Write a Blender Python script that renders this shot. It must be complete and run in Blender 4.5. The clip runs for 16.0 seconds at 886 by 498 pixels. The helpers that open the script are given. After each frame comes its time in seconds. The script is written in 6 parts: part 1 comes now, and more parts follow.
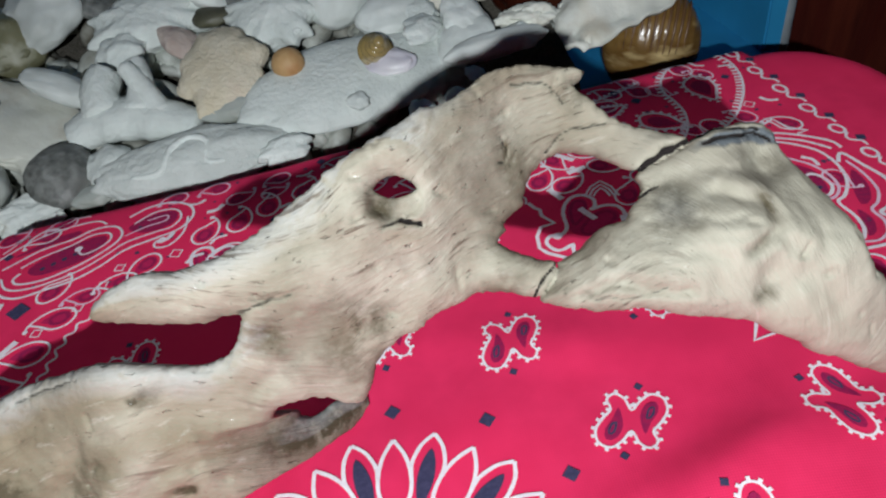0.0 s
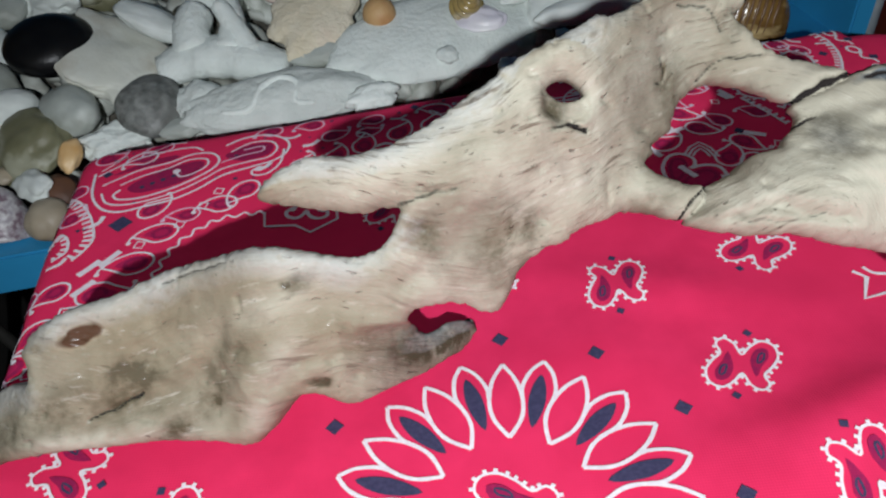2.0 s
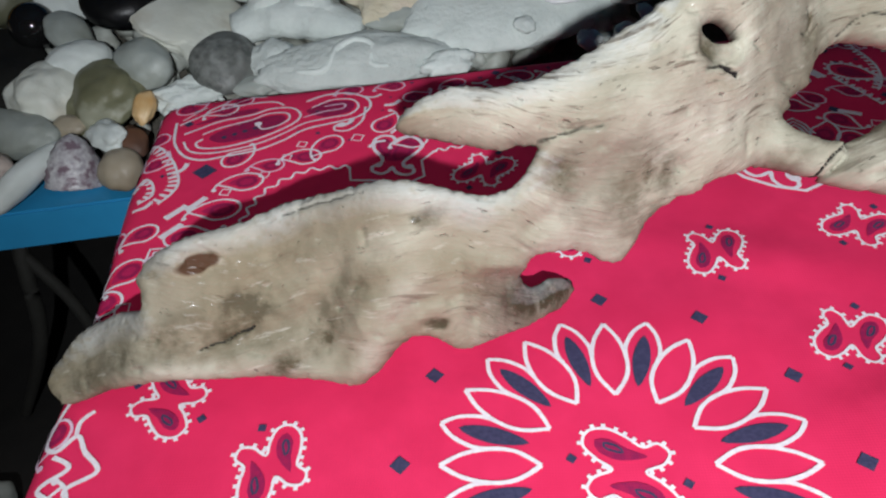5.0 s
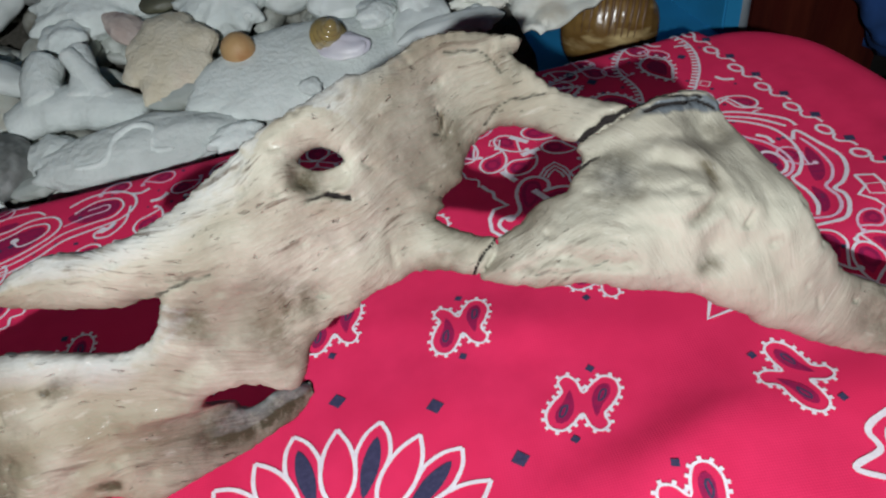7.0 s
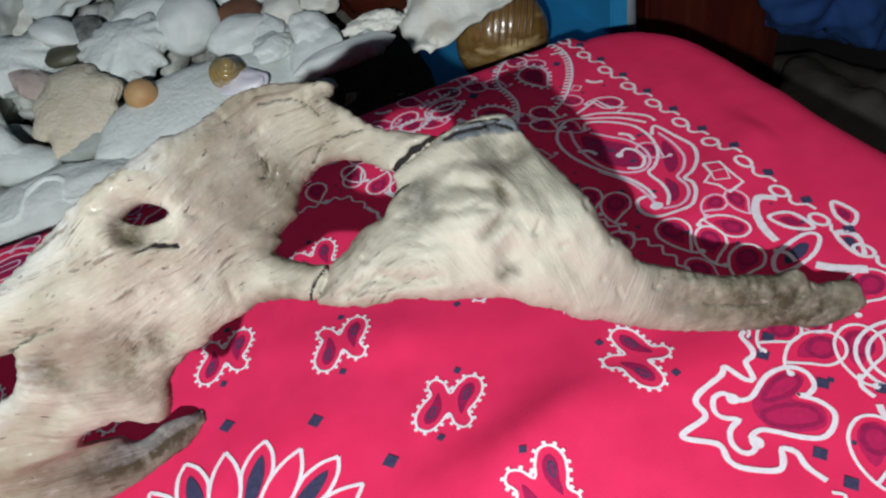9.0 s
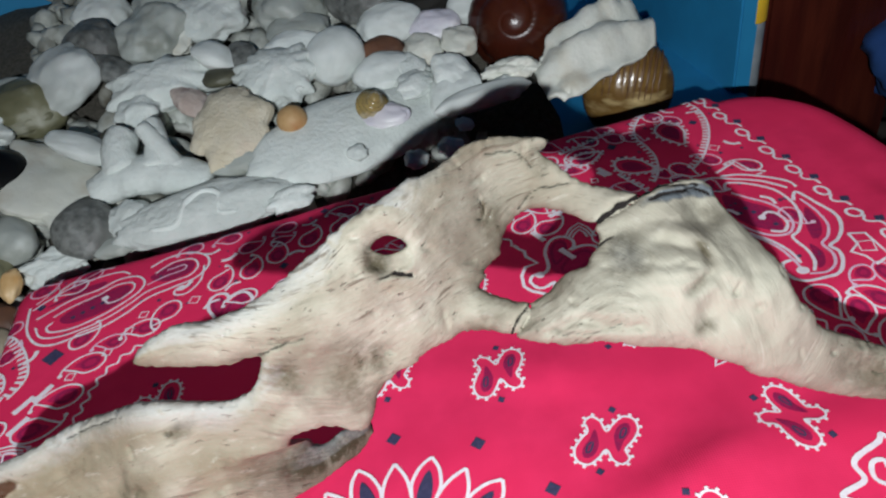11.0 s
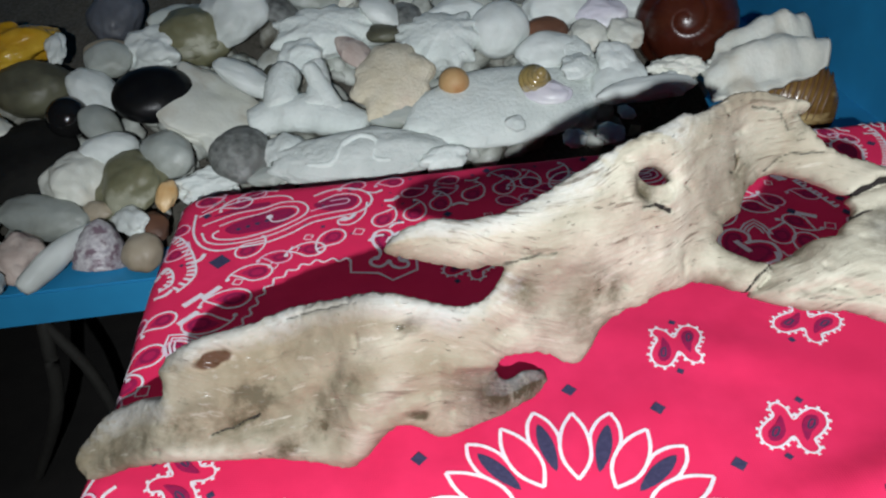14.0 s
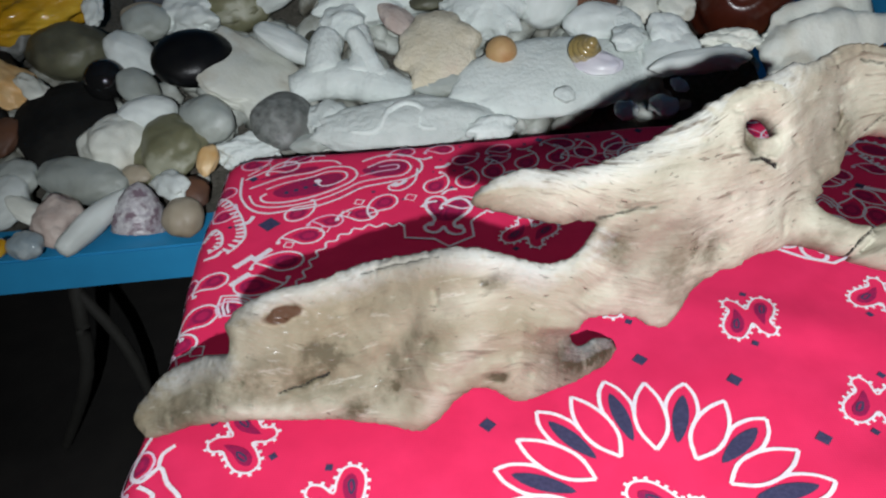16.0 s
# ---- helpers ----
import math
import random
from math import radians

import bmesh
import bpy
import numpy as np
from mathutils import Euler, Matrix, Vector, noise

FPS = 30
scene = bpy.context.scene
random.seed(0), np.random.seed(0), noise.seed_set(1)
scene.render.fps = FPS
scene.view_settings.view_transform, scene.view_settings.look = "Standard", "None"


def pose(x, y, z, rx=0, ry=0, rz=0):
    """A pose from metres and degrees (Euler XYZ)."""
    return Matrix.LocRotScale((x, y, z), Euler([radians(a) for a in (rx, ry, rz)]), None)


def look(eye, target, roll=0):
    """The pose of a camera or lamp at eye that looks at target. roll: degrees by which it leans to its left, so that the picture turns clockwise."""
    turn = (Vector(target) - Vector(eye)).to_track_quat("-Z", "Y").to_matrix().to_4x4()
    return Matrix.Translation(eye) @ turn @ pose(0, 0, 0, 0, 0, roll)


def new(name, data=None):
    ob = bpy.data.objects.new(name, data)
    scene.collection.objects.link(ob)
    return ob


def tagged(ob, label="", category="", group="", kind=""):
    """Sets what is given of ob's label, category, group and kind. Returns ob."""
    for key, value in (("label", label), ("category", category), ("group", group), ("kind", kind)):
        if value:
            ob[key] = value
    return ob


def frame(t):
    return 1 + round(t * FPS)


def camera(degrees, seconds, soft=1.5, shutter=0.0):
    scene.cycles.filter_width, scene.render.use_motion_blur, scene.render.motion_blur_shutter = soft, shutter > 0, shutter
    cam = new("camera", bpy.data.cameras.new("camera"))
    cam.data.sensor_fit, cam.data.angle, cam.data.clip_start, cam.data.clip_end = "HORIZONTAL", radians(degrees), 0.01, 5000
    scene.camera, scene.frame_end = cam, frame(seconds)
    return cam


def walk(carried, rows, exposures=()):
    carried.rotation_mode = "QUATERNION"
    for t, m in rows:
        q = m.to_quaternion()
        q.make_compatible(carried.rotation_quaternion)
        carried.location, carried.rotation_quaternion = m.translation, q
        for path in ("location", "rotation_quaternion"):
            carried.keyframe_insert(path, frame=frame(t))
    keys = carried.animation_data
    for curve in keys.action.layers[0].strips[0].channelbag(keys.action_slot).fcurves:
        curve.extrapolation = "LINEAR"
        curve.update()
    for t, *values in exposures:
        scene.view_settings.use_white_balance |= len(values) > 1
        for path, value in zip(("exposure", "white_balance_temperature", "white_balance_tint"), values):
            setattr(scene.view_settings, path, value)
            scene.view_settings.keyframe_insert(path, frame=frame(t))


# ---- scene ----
cam = camera(63.12, 16.0, soft=2.2)
PATH = [
    (0, (0.0041, -0.00251, 0.22676), (-0.0065, 0.37401, -0.10206), -9.53),
    (0.5, (-0.00885, -0.01084, 0.22699), (-0.02404, 0.36645, -0.10077), -8.55),
    (1, (-0.01882, -0.01612, 0.22246), (-0.03756, 0.36012, -0.10631), -7.74),
    (1.5, (-0.02972, -0.01708, 0.22031), (-0.05255, 0.35836, -0.10913), -7.40),
    (2, (-0.03799, -0.01987, 0.21389), (-0.05925, 0.35471, -0.11662), -6.08),
    (2.5, (-0.05006, -0.02338, 0.2154), (-0.07482, 0.35235, -0.11356), -5.40),
    (3, (-0.06095, -0.02815, 0.20535), (-0.087, 0.34512, -0.1263), -4.23),
    (5.3, (-0.07161, -0.02769, 0.20096), (-0.10417, 0.34349, -0.13245), -4.27),
    (5.5, (-0.06845, -0.02698, 0.20036), (-0.09793, 0.34389, -0.13369), -4.35),
    (6, (-0.03808, -0.01033, 0.20365), (-0.05288, 0.35994, -0.13204), -6.37),
    (6.5, (-0.00831, -0.00288, 0.20575), (-0.01018, 0.36788, -0.12971), -7.52),
    (7, (0.01456, -0.00016, 0.2148), (0.02013, 0.37313, -0.11781), -8.89),
    (7.5, (0.03523, -0.00042, 0.21984), (0.04705, 0.37543, -0.1097), -10.14),
    (8, (0.06239, -0.0041, 0.21815), (0.08384, 0.36372, -0.11985), -12.90),
    (8.2, (0.06965, -0.00902, 0.21785), (0.09282, 0.35721, -0.12177), -13.87),
    (10.3, (0.0319, -0.02348, 0.24637), (0.03819, 0.36221, -0.07175), -11.56),
    (10.5, (0.02825, -0.02357, 0.2452), (0.03147, 0.36227, -0.07278), -11.51),
    (11, (0.01079, -0.02677, 0.25368), (0.00145, 0.36341, -0.05884), -11.00),
    (11.5, (0.00667, -0.02588, 0.24762), (-0.00357, 0.36514, -0.06382), -9.57),
    (12, (-4e-05, -0.03173, 0.24322), (-0.01337, 0.35985, -0.0674), -8.11),
    (12.5, (-0.0164, -0.03419, 0.24756), (-0.03948, 0.36035, -0.05871), -7.43),
    (13, (-0.03793, -0.03613, 0.24366), (-0.06503, 0.36134, -0.05848), -5.20),
    (13.5, (-0.04862, -0.04092, 0.24506), (-0.08092, 0.35773, -0.05499), -4.89),
    (14, (-0.0598, -0.04392, 0.23657), (-0.09787, 0.35299, -0.06512), -3.84),
    (14.5, (-0.06978, -0.04527, 0.23061), (-0.10852, 0.34909, -0.07432), -3.22),
    (15, (-0.07931, -0.04736, 0.23073), (-0.12298, 0.34678, -0.07381), -3.30),
    (15.5, (-0.08626, -0.04503, 0.22016), (-0.12617, 0.34763, -0.0868), -1.84),
    (16, (-0.08571, -0.04369, 0.22205), (-0.12914, 0.34791, -0.08578), -3.06),
]
walk(cam, [(t, look(eye, target, roll)) for t, eye, target, roll in PATH],
     [(0.0, -0.15), (1.5, -0.18), (3.0, -0.19), (5.5, -0.22), (6.5, -0.27), (7.2, -0.22), (8.2, -0.08), (10.3, -0.08), (12.5, 0.04), (14.0, 0.09), (16.0, 0.08)])

# ---- light: one small hand-held lamp beside the viewer, in a dark room ----
world = bpy.data.worlds.new("room_dark")
scene.world = world
world.use_nodes = True
world.node_tree.nodes["Background"].inputs["Color"].default_value = (0.75, 0.85, 1.0, 1)
world.node_tree.nodes["Background"].inputs["Strength"].default_value = 0.005
lamp_data = bpy.data.lights.new("hand_lamp", "SPOT")
lamp_data.energy, lamp_data.shadow_soft_size, lamp_data.color = 17.6, 0.005, (0.95, 1.0, 1.05)
lamp_data.spot_size, lamp_data.spot_blend = radians(120), 1.0
lamp = new("hand_lamp", lamp_data)
lamp.matrix_world = look((-0.040, -0.250, 0.316), (0.095, 0.45, 0.02))
scene.view_settings.exposure = 0.0
# unseen area light added overhead to lift the shadows on the cloth
fill_data = bpy.data.lights.new("ceiling_lamp", "AREA")
fill_data.shape, fill_data.size, fill_data.energy, fill_data.color = "DISK", 0.6, 5.2, (1.0, 0.93, 0.97)
fill_lamp = new("ceiling_lamp", fill_data)
fill_lamp.matrix_world = look((0.10, -0.05, 2.05), (0.10, 0.0, 0.0))


# ---- materials ----
def material(name, colour, colour2=None, scale=30.0, rough=0.6, bump=0.0, bump_scale=200.0, metallic=0.0,
             stain=None, stain_scale=8.0, stain_at=(0.45, 0.7), stretch=(1, 1, 1), vary=0.0, spec=0.5, coat=0.0):
    """A surface with fine grain between two colours, larger stains, relief, and a shade of its own for each object."""
    m = bpy.data.materials.new(name)
    m.use_nodes = True
    nt = m.node_tree
    b = nt.nodes["Principled BSDF"]
    b.inputs["Roughness"].default_value, b.inputs["Metallic"].default_value = rough, metallic
    b.inputs["Specular IOR Level"].default_value, b.inputs["Coat Weight"].default_value = spec, coat
    co = nt.nodes.new("ShaderNodeTexCoord")
    mp = nt.nodes.new("ShaderNodeMapping")
    mp.inputs["Scale"].default_value = stretch
    nt.links.new(co.outputs["Object"], mp.inputs["Vector"])

    def noise_tex(s, detail=6.0):
        n = nt.nodes.new("ShaderNodeTexNoise")
        n.inputs["Scale"].default_value, n.inputs["Detail"].default_value = s, detail
        nt.links.new(mp.outputs["Vector"], n.inputs["Vector"])
        return n

    def ramp(src, a, c):
        r = nt.nodes.new("ShaderNodeMapRange")
        r.inputs["From Min"].default_value, r.inputs["From Max"].default_value = a, c
        nt.links.new(src, r.inputs["Value"])
        return r.outputs["Result"]

    def blend(fac, first, second):
        x = nt.nodes.new("ShaderNodeMix")
        x.data_type = "RGBA"
        nt.links.new(fac, x.inputs[0])
        for value, slot in ((first, 6), (second, 7)):
            if isinstance(value, tuple):
                x.inputs[slot].default_value = (*value, 1)
            else:
                nt.links.new(value, x.inputs[slot])
        return x.outputs[2]

    col = blend(ramp(noise_tex(scale).outputs["Fac"], 0.35, 0.65), colour, colour2 or tuple(c * 0.8 for c in colour))
    if stain:
        col = blend(ramp(noise_tex(stain_scale, 4).outputs["Fac"], *stain_at), col, stain)
    if vary:
        info = nt.nodes.new("ShaderNodeObjectInfo")
        hsv = nt.nodes.new("ShaderNodeHueSaturation")
        r = ramp(info.outputs["Random"], 0, 1)
        r.node.inputs["To Min"].default_value, r.node.inputs["To Max"].default_value = 1 - vary, 1 + vary * 0.4
        nt.links.new(r, hsv.inputs["Value"])
        nt.links.new(col, hsv.inputs["Color"])
        col = hsv.outputs["Color"]
    nt.links.new(col, b.inputs["Base Color"])
    if bump:
        bp = nt.nodes.new("ShaderNodeBump")
        bp.inputs["Strength"].default_value, bp.inputs["Distance"].default_value = bump, 0.002
        nt.links.new(noise_tex(bump_scale, 8).outputs["Fac"], bp.inputs["Height"])
        nt.links.new(bp.outputs["Normal"], b.inputs["Normal"])
    return m


def weave(m, size, strength):
    """Adds the threads of a plain weave to a cloth material."""
    nt = m.node_tree
    b = nt.nodes["Principled BSDF"]
    co = nt.nodes.new("ShaderNodeTexCoord")
    height = None
    for axis in ("X", "Y"):
        w = nt.nodes.new("ShaderNodeTexWave")
        w.bands_direction = axis
        w.inputs["Scale"].default_value, w.inputs["Distortion"].default_value = size, 1.5
        nt.links.new(co.outputs["Object"], w.inputs["Vector"])
        if height is None:
            height = w.outputs["Fac"]
        else:
            add = nt.nodes.new("ShaderNodeMath")
            nt.links.new(height, add.inputs[0])
            nt.links.new(w.outputs["Fac"], add.inputs[1])
            height = add.outputs[0]
    bp = nt.nodes.new("ShaderNodeBump")
    bp.inputs["Strength"].default_value, bp.inputs["Distance"].default_value = strength, 0.0003
    nt.links.new(height, bp.inputs["Height"])
    nt.links.new(bp.outputs["Normal"], b.inputs["Normal"])
    return m


CLOTH = weave(material("red_cotton", (0.77, 0.027, 0.114), (0.69, 0.021, 0.096), scale=60, rough=0.85, spec=0.25,
                       stain=(0.74, 0.021, 0.098), stain_scale=12), 320, 0.12)
INK_WHITE = weave(material("white_print", (0.82, 0.78, 0.82), (0.74, 0.66, 0.72), scale=500, rough=0.8, spec=0.25), 320, 0.12)
INK_PINK = weave(material("thin_white_print", (0.80, 0.60, 0.72), (0.72, 0.45, 0.60), scale=500, rough=0.8, spec=0.25), 320, 0.12)
INK_NAVY = weave(material("navy_print", (0.034, 0.034, 0.080), (0.055, 0.050, 0.110), scale=700, rough=0.8, spec=0.25), 320, 0.12)
INK_PLUM = weave(material("plum_print", (0.50, 0.014, 0.095), (0.42, 0.012, 0.085), scale=500, rough=0.85, spec=0.25), 320, 0.12)
INK_MAROON = weave(material("maroon_print", (0.36, 0.010, 0.075), (0.25, 0.010, 0.075), scale=500, rough=0.85, spec=0.25), 320, 0.12)


# ---- building tools ----
def finish(name, bm, mat, smooth=True):
    me = bpy.data.meshes.new(name)
    bmesh.ops.recalc_face_normals(bm, faces=bm.faces)
    bm.to_mesh(me)
    bm.free()
    me.materials.append(mat)
    if smooth:
        me.polygons.foreach_set("use_smooth", [True] * len(me.polygons))
    return new(name, me)


def part(name, bm, mat, parent, label="", smooth=True):
    ob = finish(name, bm, mat, smooth)
    ob.parent = parent
    if label:
        ob["label"] = label
    return ob


def from_lists(name, verts, faces, mat, parent=None, label="", smooth=True):
    me = bpy.data.meshes.new(name)
    me.from_pydata(verts, [], faces)
    me.materials.append(mat)
    if smooth:
        me.polygons.foreach_set("use_smooth", [True] * len(me.polygons))
    me.update()
    ob = new(name, me)
    if parent:
        ob.parent = parent
    if label:
        ob["label"] = label
    return ob


def box(bm, cx, cy, cz, sx, sy, sz, bevel=0.0):
    r = bmesh.ops.create_cube(bm, size=1.0, matrix=Matrix.Translation((cx, cy, cz)) @ Matrix.Diagonal((sx, sy, sz, 1)))
    if bevel:
        edges = {e for v in r["verts"] for e in v.link_edges}
        bmesh.ops.bevel(bm, geom=list(edges), offset=bevel, segments=2, affect="EDGES")


def spline(pts, closed, step=0.0012):
    """Points along a smooth curve through pts."""
    pts = [Vector((*p, 0)) if len(p) == 2 else Vector(p) for p in pts]
    n = len(pts)
    out = []
    for i in range(n if closed else n - 1):
        if closed:
            p0, p1, p2, p3 = (pts[(i + k) % n] for k in (-1, 0, 1, 2))
        else:
            p0, p1, p2, p3 = pts[max(i - 1, 0)], pts[i], pts[i + 1], pts[min(i + 2, n - 1)]
        k = max(2, int((p2 - p1).length / step))
        for j in range(k):
            t = j / k
            out.append(0.5 * (2 * p1 + (p2 - p0) * t + (2 * p0 - 5 * p1 + 4 * p2 - p3) * t * t + (3 * p1 - p0 - 3 * p2 + p3) * t ** 3))
    if not closed:
        out.append(pts[-1])
    return out


# ---- the covered box and the bandana ----
CX, CY, TURN = -0.030, 0.0955, radians(10.5)
CT, ST = math.cos(TURN), math.sin(TURN)
LEFT, RIGHT, BACK, FRONT = -0.182, 0.344, 0.266, -0.23


def to_cloth(x, y):
    return ((x - CX) * CT + (y - CY) * ST, -(x - CX) * ST + (y - CY) * CT)


def to_world(u, v):
    return (CX + u * CT - v * ST, CY + u * ST + v * CT)


def over_edge(s, edge, r, steep=math.pi / 2):
    """How a strip goes over an edge: its place along the top, its drop, and the slope's angle."""
    d = s - (edge - r)
    if d <= 0:
        return s, 0.0, 0.0
    a = min(d / r, steep)
    rest = max(0.0, d - r * steep)
    return edge - r + r * math.sin(a) + rest * math.cos(a), -r * (1 - math.cos(a)) - rest * math.sin(a), a


def drape(u, v, off=0.0):
    """A point of the flat bandana, as it lies over the box; off: metres above the cloth."""
    left = LEFT - 0.045 * max(0.0, 0.22 - v)
    side, rim, r, steep = (-1, -left, 0.010, 1.22) if u < 0 else (1, RIGHT, 0.022, 1.45)
    round_ = 0.016 if u < 0 else 0.062
    cu, cv = rim - round_, BACK - round_
    if side * u > cu and v > cv:
        # the corners of the box are rounded
        du, dv = side * u - cu, v - cv
        d = math.hypot(du, dv)
        k, drop_, a = over_edge(d, round_, min(r, round_ * 0.8), steep)
        pu, pv = side * (cu + du / d * k), cv + dv / d * k
        zu, zv, au, av = drop_, 0.0, side * a * du / d, a * dv / d
    else:
        pu, zu, au = over_edge(side * u, rim, r, steep)
        pu, au = side * pu, side * au
        if v > 0:
            pv, zv, av = over_edge(v, BACK, 0.008)
        else:
            pv, zv, av = over_edge(-v, -FRONT, 0.01)
            pv, av = -pv, -av
    flat = math.cos(au) * math.cos(av)
    z = zu + zv
    n = noise.noise((u * 14, v * 14, 3.1)) * 0.0010 + noise.noise((u * 45 + 7, v * 30, 1.7)) * 0.0003
    # the soft creases that run out to the front of the box
    c = (v + 0.004) * 0.86 - (u - 0.10) * 0.5
    n += 0.0034 * math.exp(-(c / 0.014) ** 2) * max(0.0, min(1.0, (u - 0.04) * 12)) * (1 if u < 0.3 else 0.4)
    c = (v - 0.075) * 0.93 + (u - 0.10) * 0.36
    n += 0.0016 * math.exp(-(c / 0.012) ** 2) * math.exp(-((u - 0.09) / 0.06) ** 2)
    c = v - 0.016 - (u - 0.12) * 0.06
    n -= 0.0030 * math.tanh(c / 0.009) * math.exp(-((u - 0.13) / 0.07) ** 2) * math.exp(-(c / 0.05) ** 2)
    # the top sags in soft, broad waves where nothing lies on it
    bare = max(0.0, min(1.0, (u - 0.01) * 14)) * max(0.0, min(1.0, (0.115 - v) * 14)) * max(0.0, min(1.0, (0.30 - u) * 14))
    n += bare * (noise.noise((u * 10 + 3, v * 10, 5.2)) * 0.0030 + noise.noise((u * 22, v * 16 + 2, 8.1)) * 0.0010) * max(0.12, min(1.0, (math.hypot(u, v) - 0.07) * 25))
    # waves where the cloth hangs
    n += (1 - flat) * 0.003 * math.sin(38 * (u if abs(av) > abs(au) else v) + 1.0)
    nx, ny, nz = math.sin(au), math.sin(av), max(flat, 0.02)
    length = math.sqrt(nx * nx + ny * ny + nz * nz)
    k = (off + n) / length
    x, y = to_world(pu + nx * k, pv + ny * k)
    return (x, y, z + nz * k)


BANDANA_LEFT, BANDANA_RIGHT, BANDANA_BACK, BANDANA_FRONT = -0.31, 0.44, 0.32, -0.33


def build_bandana():
    cloth_thing = tagged(new("bandana"), "red cotton bandana with white and navy paisley print", "bandana")
    step = 0.004
    us = np.arange(BANDANA_LEFT, BANDANA_RIGHT, step)
    vs = np.arange(BANDANA_FRONT, BANDANA_BACK, step)
    verts = [drape(u, v) for v in vs for u in us]
    n = len(us)
    faces = [(j * n + i, j * n + i + 1, (j + 1) * n + i + 1, (j + 1) * n + i) for j in range(len(vs) - 1) for i in range(n - 1)]
    cloth = from_lists("cloth", verts, faces, CLOTH, cloth_thing)
    thick = cloth.modifiers.new("thickness", "SOLIDIFY")
    thick.thickness, thick.offset = 0.0006, -1
    return cloth_thing


bandana = build_bandana()


PLACED = []


class Print:
    """Gathers strokes and filled shapes of one printed motif, in the place's plan, and lays them on the cloth."""

    def __init__(self, x=0.0, y=0.0, turn=0.0, scale=1.0, split=True):
        self.split = split
        self.at, self.c, self.s, self.scale = (x, y), math.cos(radians(turn)), math.sin(radians(turn)), scale
        self.sets = {}

    def bag(self, ink):
        """White lines of a motif stay one piece, every dark heart or vein is one of its own."""
        own = self.split and ink in (INK_NAVY, INK_MAROON)
        return self.sets.setdefault((ink, len(self.sets) if own else 0), ([], []))

    def place(self, p):
        x, y = p[0] * self.scale, p[1] * self.scale
        return Vector((self.at[0] + x * self.c - y * self.s, self.at[1] + x * self.s + y * self.c, 0))

    def lay(self, p, off):
        return drape(*to_cloth(p[0], p[1]), off)

    def stroke(self, pts, width, ink=None, closed=False, smooth=True, off=0.0006):
        pts = [self.place(p) for p in pts]
        line = spline([(p.x, p.y) for p in pts], closed) if smooth else pts
        verts, faces = self.bag(ink or INK_WHITE)
        n, base = len(line), len(verts)
        for i, p in enumerate(line):
            a = line[(i - 1) % n] if closed or i else p
            b = line[(i + 1) % n] if closed or i < n - 1 else p
            t = (b - a).normalized()
            wob = 1 + 0.18 * noise.noise((p.x * 400, p.y * 400, 0))
            side = Vector((-t.y, t.x, 0)) * width / 2 * wob
            verts += [self.lay(p + side, off), self.lay(p - side, off)]
        for i in range(n if closed else n - 1):
            a, b = base + 2 * i, base + 2 * ((i + 1) % n)
            faces.append((a, a + 1, b + 1, b))

    def fill(self, pts, ink, smooth=True, off=0.0004):
        pts = [self.place(p) for p in pts]
        line = spline([(p.x, p.y) for p in pts], True, 0.002) if smooth else pts
        verts, faces = self.bag(ink)
        mid = sum(line, Vector()) / len(line)
        base = len(verts)
        verts.append(self.lay(mid, off))
        for k in (0.5, 1.0):
            verts += [self.lay(mid.lerp(p, k), off) for p in line]
        n = len(line)
        for i in range(n):
            j = (i + 1) % n
            faces.append((base, base + 1 + i, base + 1 + j))
            faces.append((base + 1 + i, base + 1 + n + i, base + 1 + n + j, base + 1 + j))

    def dot(self, x, y, r, ink, off=0.0006):
        self.fill([(x + r * math.cos(a), y + r * math.sin(a)) for a in (0, 1.26, 2.51, 3.77, 5.03)], ink, True, off)

    def diamond(self, x, y, r, ink=None, turn=0.2, off=0.0006):
        self.fill([(x + r * math.cos(turn + k * math.pi / 2), y + r * math.sin(turn + k * math.pi / 2)) for k in range(4)], ink or INK_NAVY, False, off)

    def done(self, name, parent):
        PLACED.append(self.at)
        top = None
        order = sorted(self.sets, key=lambda m: ("white" not in m[0].name, m[0].name, m[1]))
        for key in order:
            ink = key[0]
            verts, faces = self.sets[key]
            top = from_lists(name if top is None else ink.name, verts, faces, ink, top or parent)
        return top


# ---- the bandana's print ----
def ring_points(cx, cy, rx, ry, n=14, a0=0.0, a1=360.0):
    full = abs(a1 - a0) >= 360
    return [(cx + rx * math.cos(radians(a0 + (a1 - a0) * i / (n if full else n - 1))),
             cy + ry * math.sin(radians(a0 + (a1 - a0) * i / (n if full else n - 1)))) for i in range(n)]


